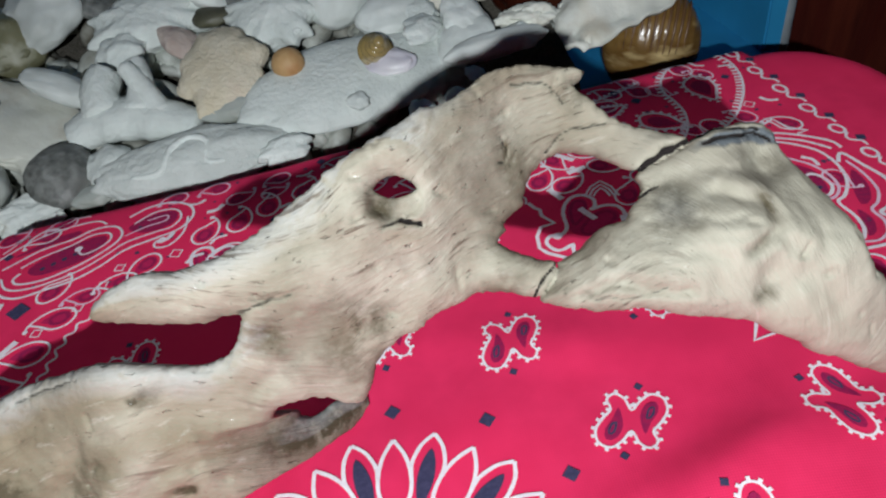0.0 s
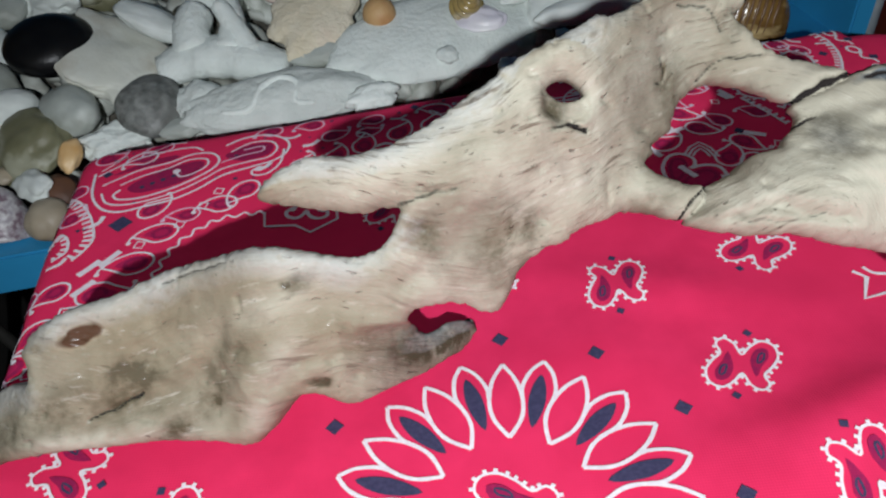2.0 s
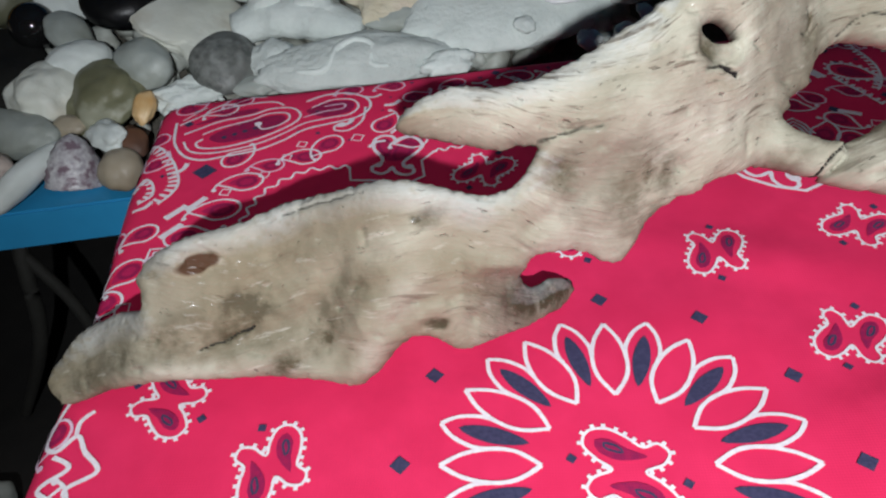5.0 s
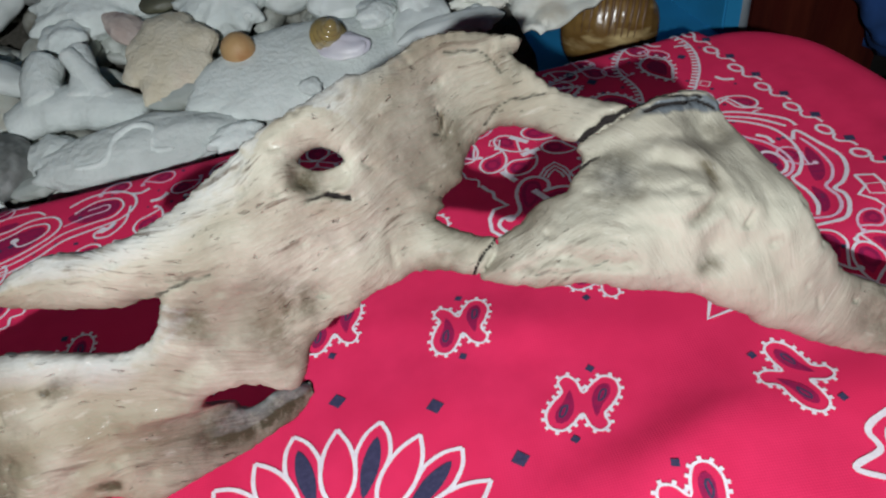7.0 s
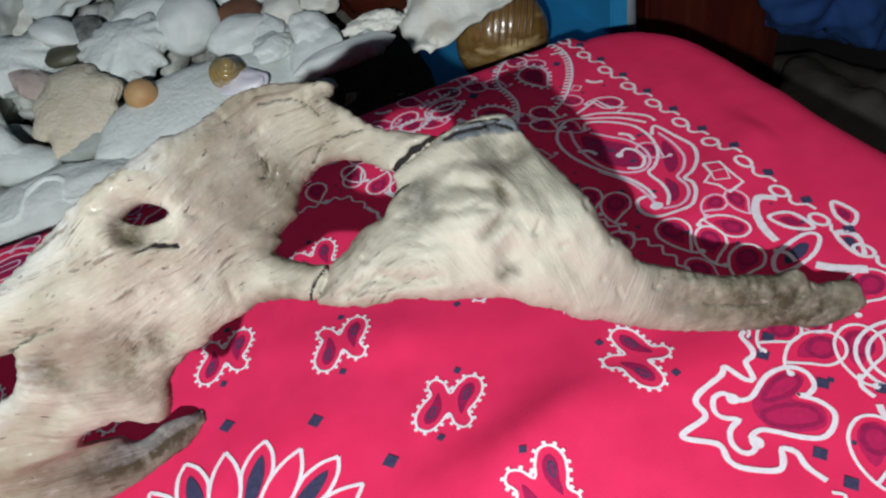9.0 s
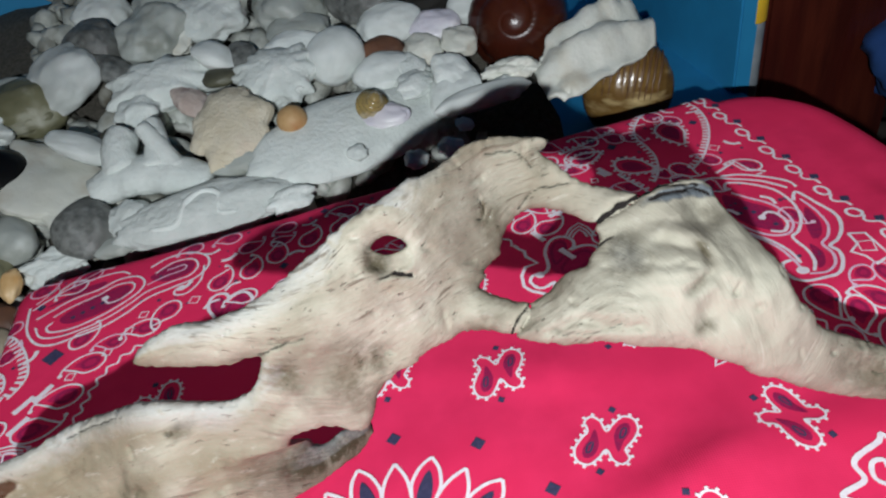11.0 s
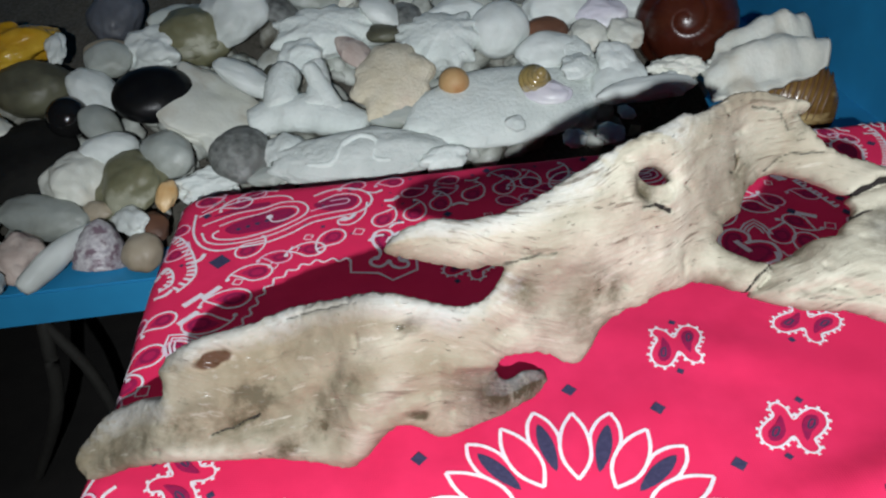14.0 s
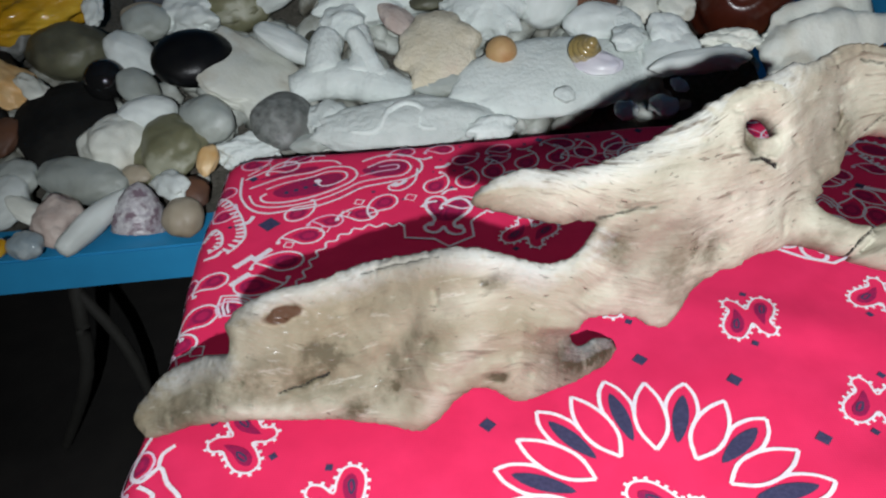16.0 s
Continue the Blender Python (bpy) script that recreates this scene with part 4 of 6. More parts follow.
    pale = np.clip((plan[:, 0] - 0.040) / 0.02, 0, 1) * np.clip((0.150 - plan[:, 0]) / 0.03, 0, 1) * (0.85 + 0.5 * sway[:, 0])
    for cx, cw, rx, rw, deg, lt in RUBBED:
        c, s_ = math.cos(radians(deg)), math.sin(radians(deg))
        ex, ew = blotch[:, 0] - cx * MM, blotch[:, 1] - cw * MM
        e = lt * np.exp(-((ex * c + ew * s_) / (rx * MM)) ** 2 - ((-ex * s_ + ew * c) / (rw * MM)) ** 2)
        pale, tan = np.maximum(pale, e), tan * (1 - e)
    # the grain stands out on the arm and the shoulder; lobe and head are rubbed smooth
    fibre = np.interp(plan[:, 0] + 0.012 * sway[:, 0], (-0.12, -0.06, 0.045, 0.07, 0.115, 0.14), (0.42, 1.0, 1.0, 0.15, 0.15, 0.5))
    fold_way = np.zeros(len(pts))
    for line, deep, wide in FOLDS:
        d = near_line(warped, line) / (wide * MM)
        fold_way += deep * MM * (0.25 * np.exp(-((d - 2.2) / 1.2) ** 2) - np.exp(-d ** 2))
    sunk = np.clip(inside_distance(warped, RECESS) / 0.0022, 0, 1)
    fold_way -= 0.0042 * sunk * sunk * (3 - 2 * sunk) * np.interp(plan[:, 0], (-0.016, -0.003), (1.0, 0.45))
    verts_top, verts_low = [], []
    for (x, w, d), f, k, la, lc, ck, fw, fb in zip(pts, face, dome, along, across, crack, fold_way, fibre):
        grain = noise.noise((la * 70, lc * 130, 0.5)) * 0.0006 + noise.noise((la * 190, lc * 330, 2.5)) * 0.0002 + noise.noise((la * 26, lc * 75, 7.5)) * 0.0009
        grain *= 0.25 + 0.75 * fb
        lump = (noise.noise((x * 38, w * 38, 9.0)) * 0.0022 + noise.noise((x * 85, w * 85, 5.0)) * 0.0009 * k + (0.35 - abs(noise.noise((x * 62, w * 62, 12.0)))) * 0.0012 * k)
        pit = -0.0016 * max(0.0, noise.noise((x * 190, w * 190, 20.0)) - 0.45) * 4
        # hollows and swells of the face: below the hole, beside the window, in the lobe
        dish = 0.0
        for hx, hw, hr, hd in ((0.066, 0.180, 0.010, 0.005), (0.095, 0.186, 0.006, 0.004), (0.086, 0.178, 0.005, -0.003),
                               (-0.150, 0.116, 0.013, 0.004), (-0.124, 0.107, 0.006, 0.005), (-0.022, 0.156, 0.009, 0.004), (-0.051, 0.155, 0.004, 0.003),
                               (0.088, 0.150, 0.005, 0.004), (-0.165, 0.104, 0.010, 0.003), (-0.088, 0.1115, 0.002, 0.003), (0.080, 0.166, 0.007, -0.004),
                               (-0.110, 0.112, 0.007, -0.003), (-0.097, 0.125, 0.010, -0.003), (-0.117, 0.117, 0.006, 0.003), (-0.161, 0.131, 0.004, 0.002),
                               (0.189, 0.111, 0.0018, 0.002), (0.040, 0.160, 0.010, -0.002), (0.105, 0.160, 0.010, -0.003)):
            dish -= hd * math.exp(-((x - hx) ** 2 + (w - hw) ** 2) / (2 * hr * hr))
        folded = math.exp(-((x - 0.086) / 0.026) ** 2 - ((w - 0.170) / 0.026) ** 2) + 0.7 * math.exp(-((x + 0.115) / 0.05) ** 2 - ((w - 0.115) / 0.022) ** 2) + 0.25
        bend = noise.noise((x * 30, w * 30, 40.0)) * 0.9
        fold = (0.30 - abs(noise.noise((x * 75 + bend, w * 60 + bend, 31.0)))) * 0.0020 * min(1.0, folded) + 0.5 * (0.3 - abs(noise.noise((x * 170 + bend, w * 140, 33.0)))) * 0.0010
        lump += fold * k
        top = f - 0.006 * (1 - k) + (grain + lump + pit + dish + fw - 0.0034 * ck) * k
        # the lower lobe is solid down to the cloth
        solid = min(1.0, max(0.0, (0.132 - w) / 0.016)) * min(1.0, max(0.0, (-0.062 - x) / 0.01))
        low = (f - 0.007 - 0.011 * k + lump * k) * (1 - solid * k) - 1.03 * w * solid * k
        for out, h in ((verts_top, top), (verts_low, low)):
            p = WUP * w + WOUT * h
            out.append(Vector((x, p.y, max(p.z, 0.0006))))
    n = len(pts)
    rim = {i for i, d in enumerate(depth) if d == 0.0}
    low_index = {}
    verts = list(verts_top)
    source = list(range(n))
    for i in range(n):
        if i in rim:
            low_index[i] = i
        else:
            low_index[i] = len(verts)
            verts.append(verts_low[i])
            source.append(i)
    faces = [tuple(p) for p in polys] + [tuple(low_index[i] for i in reversed(p)) for p in polys]
    ob = from_lists("driftwood", verts, faces, mat)
    source = np.array(source)
    for key_name, values in (("weather", dark), ("warmth", warm), ("crack", crack), ("bleach", bleach), ("tan", tan), ("pale", pale), ("fibre", fibre)):
        ob.data.attributes.new(key_name, "FLOAT", "POINT").data.foreach_set("value", values[source].astype(np.float32))
    way = np.c_[along, across, face][source].astype(np.float32)
    ob.data.attributes.new("grain_way", "FLOAT_VECTOR", "POINT").data.foreach_set("vector", way.ravel())
    return ob


def driftwood_material():
    """Bleached grain, grey-brown weathering with painted shade, warm stains, dark cracks and specks."""
    m = bpy.data.materials.new("bleached_driftwood")
    m.use_nodes = True
    nt = m.node_tree
    b = nt.nodes["Principled BSDF"]

    def node(kind, **values):
        n = nt.nodes.new(kind)
        for k_, v in values.items():
            n.inputs[k_].default_value = v
        return n

    def attribute(key_name, out="Fac"):
        n = nt.nodes.new("ShaderNodeAttribute")
        n.attribute_name = key_name
        return n.outputs[out]

    def mapped(src, a, c, lo=0.0, hi=1.0):
        n = node("ShaderNodeMapRange", **{"From Min": a, "From Max": c, "To Min": lo, "To Max": hi})
        nt.links.new(src, n.inputs["Value"])
        return n.outputs["Result"]

    def noise_at(src, scale, detail, stretch=(1, 1, 1)):
        mp = node("ShaderNodeMapping", Scale=stretch)
        nt.links.new(src, mp.inputs["Vector"])
        n = node("ShaderNodeTexNoise", Scale=scale, Detail=detail, Roughness=0.62)
        nt.links.new(mp.outputs["Vector"], n.inputs["Vector"])
        return n.outputs["Fac"]

    def blend(fac, first, second):
        x = nt.nodes.new("ShaderNodeMix")
        x.data_type = "RGBA"
        nt.links.new(fac, x.inputs[0])
        for value, slot in ((first, 6), (second, 7)):
            if isinstance(value, tuple):
                x.inputs[slot].default_value = (*value, 1)
            else:
                nt.links.new(value, x.inputs[slot])
        return x.outputs[2]

    def math_of(op, a, c):
        n = nt.nodes.new("ShaderNodeMath")
        n.operation = op
        for i_, v in enumerate((a, c)):
            if isinstance(v, float):
                n.inputs[i_].default_value = v
            else:
                nt.links.new(v, n.inputs[i_])
        return n.outputs[0]

    way = attribute("grain_way", "Vector")
    co = nt.nodes.new("ShaderNodeTexCoord").outputs["Object"]
    lines = noise_at(way, 12, 7, (1, 5.0, 1))
    streak = noise_at(way, 26, 6, (1, 6.5, 1))
    hair = noise_at(way, 55, 5, (1, 7.0, 1))
    cloud = noise_at(co, 26, 6)
    mottle = noise_at(co, 75, 6)
    speck = noise_at(way, 190, 3, (1, 3.6, 1))
    pores = noise_at(co, 230, 2)
    grit = noise_at(way, 300, 3, (1, 2.2, 1))
    col = blend(mapped(lines, 0.34, 0.66), (0.222, 0.196, 0.142), (0.340, 0.320, 0.248))
    col = blend(mapped(noise_at(co, 15, 5), 0.46, 0.62, 0.0, 0.60), col, (0.430, 0.416, 0.340))
    fibre = attribute("fibre")
    col = blend(math_of("MULTIPLY", mapped(streak, 0.54, 0.72, 0.0, 0.45), fibre), col, (0.490, 0.472, 0.390))
    col = blend(mapped(cloud, 0.49, 0.62, 0.0, 0.62), col, (0.165, 0.135, 0.098))
    col = blend(mapped(noise_at(co, 42, 4), 0.56, 0.68, 0.0, 0.40), col, (0.258, 0.212, 0.150))
    col = blend(mapped(mottle, 0.56, 0.68, 0.0, 0.28), col, (0.150, 0.124, 0.096))
    col = blend(mapped(attribute("tan"), 0.0, 1.0, 0.0, 0.72), col, (0.205, 0.172, 0.108))
    col = blend(mapped(attribute("pale"), 0.0, 1.0, 0.0, 0.52), col, (0.500, 0.486, 0.402))
    worn_shaded = math_of("MULTIPLY", attribute("weather"), mapped(noise_at(co, 150, 8), 0.36, 0.60, 0.40, 1.30))
    col = blend(mapped(worn_shaded, 0.06, 0.80, 0.0, 0.97), col, (0.066, 0.056, 0.033))
    col = blend(mapped(attribute("warmth"), 0.1, 1.0, 0.0, 0.40), col, (0.360, 0.285, 0.185))
    col = blend(mapped(attribute("bleach"), 0.15, 1.0, 0.0, 0.45), col, (0.48, 0.51, 0.52))
    # slate-grey where the wood has split
    cool = mapped(attribute("warmth"), -0.15, -0.8, 0.0, 0.9)
    col = blend(cool, col, (0.115, 0.135, 0.150))
    # pale crumbs along the grain, with their glints painted into the colour
    glint_fleck = noise_at(way, 85, 4, (1, 4.0, 1))
    col = blend(mapped(glint_fleck, 0.60, 0.72, 0.0, 0.34), col, (0.56, 0.54, 0.47))
    # fissures run with the grain where the face has dried out most
    dry = mapped(noise_at(co, 22, 3), 0.42, 0.58, 0.15, 1.0)
    fissure = math_of("MULTIPLY", math_of("MULTIPLY", mapped(hair, 0.57, 0.66, 0.0, 0.85), dry), fibre)
    col = blend(fissure, col, (0.115, 0.088, 0.064))
    dash = math_of("MULTIPLY", math_of("MULTIPLY", mapped(speck, 0.665, 0.73, 0.0, 0.55), mapped(noise_at(co, 31, 2), 0.45, 0.58, 0.10, 1.0)), mapped(fibre, 0.05, 1.0, 0.0, 1.0))
    col = blend(dash, col, (0.105, 0.084, 0.064))
    col = blend(mapped(pores, 0.72, 0.80, 0.0, 0.7), col, (0.08, 0.062, 0.048))
    col = blend(mapped(attribute("warmth"), 0.6, 1.3, 0.0, 0.95), col, (0.060, 0.024, 0.010))
    split = math_of("MULTIPLY", attribute("crack"), mapped(noise_at(co, 240, 3), 0.34, 0.54, 0.78, 1.15))
    col = blend(mapped(split, 0.16, 0.52), col, (0.022, 0.019, 0.018))
    nt.links.new(col, b.inputs["Base Color"])
    nt.links.new(mapped(grit, 0.60, 0.70, 0.72, 0.24), b.inputs["Roughness"])
    nt.links.new(math_of("MULTIPLY", mapped(split, 0.1, 0.4, 1.0, 0.02), mapped(grit, 0.58, 0.70, 0.16, 0.5)), b.inputs["Specular IOR Level"])
    h = math_of("MULTIPLY", math_of("ADD", math_of("MULTIPLY", streak, 0.45), math_of("MULTIPLY", hair, 0.42)), mapped(fibre, 0.0, 1.0, 0.18, 1.0))
    h = math_of("ADD", h, math_of("MULTIPLY", mottle, 0.35))
    h = math_of("ADD", h, math_of("MULTIPLY", grit, 0.12))
    h = math_of("SUBTRACT", h, math_of("MULTIPLY", mapped(speck, 0.65, 0.75, 0.0, 0.40), fibre))
    bump = node("ShaderNodeBump", Strength=0.85, Distance=0.0021)
    nt.links.new(h, bump.inputs["Height"])
    nt.links.new(bump.outputs["Normal"], b.inputs["Normal"])
    return m

WOOD = driftwood_material()
driftwood = tagged(build_driftwood(WOOD), "pale weathered driftwood with a knot hole and hooked spur", "driftwood")

# ---- what the cloth lies on ----
CARD = material("brown_card", (0.30, 0.20, 0.12), (0.25, 0.17, 0.10), rough=0.9)
bm = bmesh.new()
box(bm, (LEFT + RIGHT) / 2 - 0.006, (BACK + FRONT) / 2, -0.167, RIGHT - LEFT - 0.036, BACK - FRONT - 0.022, 0.326, 0.008)
bm.transform(Matrix.Translation((CX, CY, 0)) @ Matrix.Rotation(TURN, 4, "Z"))
tagged(finish("support_box", bm, CARD, False), "plain brown box hidden under the red bandana", "box")

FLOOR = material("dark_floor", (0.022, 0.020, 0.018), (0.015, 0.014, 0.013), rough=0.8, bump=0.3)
bm = bmesh.new()
box(bm, 0, 0.6, -0.345, 5, 5, 0.03)
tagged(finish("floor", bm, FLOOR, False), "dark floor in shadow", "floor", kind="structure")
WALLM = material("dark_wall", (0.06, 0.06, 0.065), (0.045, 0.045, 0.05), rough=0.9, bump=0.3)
for name, cx, cy, sx, sy in (("wall_north", 0, 1.6, 3.2, 0.05), ("wall_south", 0, -1.3, 3.2, 0.05), ("wall_west", -1.6, 0.15, 0.05, 2.85), ("wall_east", 1.6, 0.15, 0.05, 2.85)):
    bm = bmesh.new()
    box(bm, cx, cy, 0.87, sx, sy, 2.4)
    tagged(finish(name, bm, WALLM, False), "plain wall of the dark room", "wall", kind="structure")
bm = bmesh.new()
box(bm, 0, 0.15, 2.1, 3.25, 2.95, 0.05)
tagged(finish("ceiling", bm, WALLM, False), "plain ceiling of the dark room", "ceiling", kind="structure")

# ---- blue shelf ----
BLUE = material("blue_paint", (0.025, 0.27, 0.52), (0.022, 0.24, 0.47), scale=25, rough=0.45, bump=0.15, bump_scale=90, stain=(0.02, 0.20, 0.40), stain_scale=10)
SHELF_TOP = -0.061
shelf = tagged(new("blue_shelf"), "blue painted wooden shelf heaped with shells and stones", "shelf")


def shelf_part(name, u, v, z, su, sv, sz):
    b = bmesh.new()
    box(b, u, v, z, su, sv, sz, 0.0015)
    b.transform(Matrix.Translation((CX, CY, 0)) @ Matrix.Rotation(TURN, 4, "Z"))
    return part(name, b, BLUE, shelf, smooth=False)


shelf_part("board", -0.085, 0.482, SHELF_TOP - 0.014, 0.91, 0.432, 0.028)
shelf_part("side_panel", 0.370, 0.520, 0.10, 0.018, 0.346, 0.40)
shelf_part("back_panel", -0.085, 0.707, 0.10, 0.91, 0.018, 0.40)
# the last board is unseen, added to keep the overhead fill off the stones
shelf_part("top_board", -0.085, 0.447, 0.250, 0.91, 0.502, 0.018)

# ---- shells and stones on the shelf ----
CORAL = material("white_coral", (0.74, 0.79, 0.75), (0.67, 0.72, 0.68), scale=90, rough=0.85, bump=0.6, bump_scale=300, stain=(0.56, 0.61, 0.58), stain_scale=30, stain_at=(0.5, 0.85), vary=0.15, spec=0.3)
CHALK = material("white_stone", (0.77, 0.815, 0.78), (0.70, 0.745, 0.705), scale=60, rough=0.55, bump=0.15, bump_scale=300, stain=(0.57, 0.61, 0.575), stain_scale=25, vary=0.12)
CREAM = material("cream_shell", (0.68, 0.69, 0.605), (0.75, 0.765, 0.69), scale=45, rough=0.55, bump=0.3, bump_scale=260, stain=(0.50, 0.42, 0.30), stain_scale=28, stain_at=(0.55, 0.85), vary=0.15)
BEIGE = material("beige_coral", (0.64, 0.57, 0.42), (0.71, 0.65, 0.51), scale=70, rough=0.85, bump=0.6, bump_scale=380, stain=(0.60, 0.47, 0.38), stain_scale=22, stain_at=(0.6, 0.8))
GREY = material("mottled_grey_stone", (0.085, 0.09, 0.083), (0.25, 0.26, 0.245), scale=150, rough=0.5, bump=0.35, bump_scale=240, stain=(0.13, 0.135, 0.125), stain_scale=45, vary=0.2)
PALE = material("pale_grey_stone", (0.42, 0.455, 0.42), (0.51, 0.545, 0.505), scale=70, rough=0.5, bump=0.2, bump_scale=240, stain=(0.29, 0.31, 0.265), stain_scale=30, vary=0.25)
OLIVE = material("olive_stone", (0.16, 0.155, 0.085), (0.22, 0.215, 0.13), scale=50, rough=0.5, bump=0.2, bump_scale=200, stain=(0.34, 0.34, 0.25), stain_scale=30, stain_at=(0.55, 0.62), vary=0.2)
BLACK = material("black_pebble", (0.004, 0.004, 0.005), (0.007, 0.007, 0.007), scale=80, rough=0.35, bump=0.1, bump_scale=300, spec=0.22)
GLOSS = material("black_glass_ball", (0.008, 0.008, 0.009), (0.01, 0.01, 0.01), rough=0.06)
SLATE = material("dark_slate", (0.007, 0.007, 0.007), (0.012, 0.012, 0.011), scale=60, spec=0.2, rough=0.7, bump=0.4, bump_scale=160, stain=(0.018, 0.017, 0.014), stain_scale=14)
TAN = material("tan_ball", (0.46, 0.28, 0.12), (0.54, 0.37, 0.18), scale=60, rough=0.6, bump=0.2, bump_scale=300, stain=(0.40, 0.19, 0.07), stain_scale=60)
BROWN = material("brown_snail_shell", (0.050, 0.010, 0.005), (0.030, 0.007, 0.004), scale=40, rough=0.28, bump=0.12, bump_scale=140, stain=(0.080, 0.022, 0.010), stain_scale=24, spec=0.35)
RUST = material("rust_stone", (0.17, 0.075, 0.04), (0.11, 0.055, 0.035), scale=50, rough=0.6, bump=0.3, vary=0.3)
ORANGE = material("orange_shell", (0.72, 0.42, 0.16), (0.78, 0.56, 0.30), scale=60, rough=0.45, bump=0.15)
AMBER = material("amber_resin", (0.55, 0.30, 0.015), (0.42, 0.20, 0.010), scale=50, rough=0.18, bump=0.5, bump_scale=90, stain=(0.70, 0.46, 0.05), stain_scale=26, coat=0.4)
PURPLE = material("purple_speckled_shell", (0.36, 0.33, 0.36), (0.62, 0.61, 0.61), scale=260, rough=0.4, bump=0.2, bump_scale=260, stain=(0.20, 0.14, 0.17), stain_scale=120, stain_at=(0.5, 0.62))
HONEY = material("honey_brown_shell", (0.22, 0.130, 0.040), (0.11, 0.055, 0.016), scale=22, rough=0.22, bump=0.1, bump_scale=90, stain=(0.60, 0.46, 0.22), stain_scale=18, stain_at=(0.55, 0.7), stretch=(1, 1, 3))
DULLGOLD = material("dull_golden_shell", (0.34, 0.25, 0.09), (0.22, 0.17, 0.08), scale=60, rough=0.18, bump=0.2, stain=(0.55, 0.50, 0.38), stain_scale=40, stain_at=(0.5, 0.65))
DARKRIB = material("dark_brown_rib", (0.10, 0.05, 0.02), (0.16, 0.085, 0.035), scale=60, rough=0.4)

SANDY = material("tan_stone", (0.42, 0.35, 0.25), (0.50, 0.44, 0.34), scale=50, rough=0.5, bump=0.15, bump_scale=240, stain=(0.30, 0.24, 0.16), stain_scale=30, vary=0.2)
PINKISH = material("pinkish_rock", (0.48, 0.38, 0.33), (0.60, 0.52, 0.46), scale=70, rough=0.7, bump=0.5, bump_scale=260, stain=(0.26, 0.19, 0.18), stain_scale=60, stain_at=(0.52, 0.68))
DUSK = material("dark_olive_stone", (0.070, 0.068, 0.045), (0.10, 0.098, 0.070), scale=50, rough=0.5, bump=0.2, bump_scale=200, stain=(0.15, 0.15, 0.09), stain_scale=24, vary=0.2)
DUSKBLUE = material("dark_blue_grey_stone", (0.085, 0.095, 0.115), (0.13, 0.14, 0.16), scale=50, rough=0.5, bump=0.2, bump_scale=200, stain=(0.06, 0.065, 0.075), stain_scale=20)
GLASSY = material("bluish_sea_glass", (0.30, 0.36, 0.38), (0.22, 0.28, 0.30), scale=50, rough=0.25, bump=0.15, bump_scale=160, stain=(0.45, 0.50, 0.50), stain_scale=60, coat=0.3)
LILAC = material("lilac_white_shell", (0.74, 0.72, 0.78), (0.66, 0.63, 0.71), scale=40, rough=0.35, bump=0.12, bump_scale=200, stain=(0.85, 0.85, 0.84), stain_scale=30, vary=0.08)

def heap(x, y):
    """The height of the heap's surface."""
    return float(np.interp(y, (0.29, 0.345, 0.38, 0.41, 0.455, 0.484, 0.55, 0.62, 0.70), (-0.050, -0.040, -0.024, -0.010, 0.006, 0.014, 0.036, 0.056, 0.08)))


def pebble(label, x, y, a, b, c, turn=0.0, mat=CHALK, lump=0.12, name="stone", category="stone", lift=0.0, tilt=25.0, fine=0.0, seed=None, freq=1.6, group="", rough_edge=0.0):
    """A rounded or knobbly piece on the heap: half sizes across, up its face and through it."""
    bm = bmesh.new()
    bmesh.ops.create_icosphere(bm, subdivisions=5 if max(a, b) > 0.02 else 4, radius=1.0)
    s = (x * 131.7 + y * 77.3) if seed is None else seed
    for v in bm.verts:
        d = v.co.normalized()
        k = 1 + lump * noise.noise((d.x * freq + s, d.y * freq, d.z * freq)) * 2 + lump * 0.5 * noise.noise((d.x * freq * 2.6, d.y * freq * 2.6 + s, d.z * freq * 2.6))
        if fine:
            k += fine * (noise.noise((d.x * 9 + s, d.y * 9, d.z * 9)) + 0.6 * noise.noise((d.x * 19, d.y * 19 + s, d.z * 19)))
        if rough_edge:
            edge = 1 - abs(d.z)
            k += rough_edge * edge * noise.noise((math.atan2(d.y, d.x) * 3.2 + s, 0.0, s))
        v.co = Vector((d.x * k * a, d.y * k * b, d.z * k * c))
    ob = finish(name, bm, mat)
    z = heap(x, y)
    ob.matrix_world = Matrix.Translation((x, y, z - 0.35 * c + lift)) @ pose(0, 0, 0, tilt, 0, turn)
    return tagged(ob, label, category, group)


def lathe(bm, profile, ring=28, ribs=0, depth=0.0, twist=0.0):
    """A turned shape from (radius, height) rows; ribs: knobs round it."""
    rows = []
    for i, (r, h) in enumerate(profile):
        row = []
        for j in range(ring):
            a = 2 * math.pi * j / ring
            k = 1 + (depth * math.cos(ribs * a + twist * i) if ribs else 0)
            row.append(bm.verts.new((r * k * math.cos(a), r * k * math.sin(a), h)))
        rows.append(row)
    for low, high in zip(rows, rows[1:]):
        for j in range(ring):
            bm.faces.new((low[j], low[(j + 1) % ring], high[(j + 1) % ring], high[j]))
    bm.faces.new(rows[0][::-1])
    bm.faces.new(rows[-1])


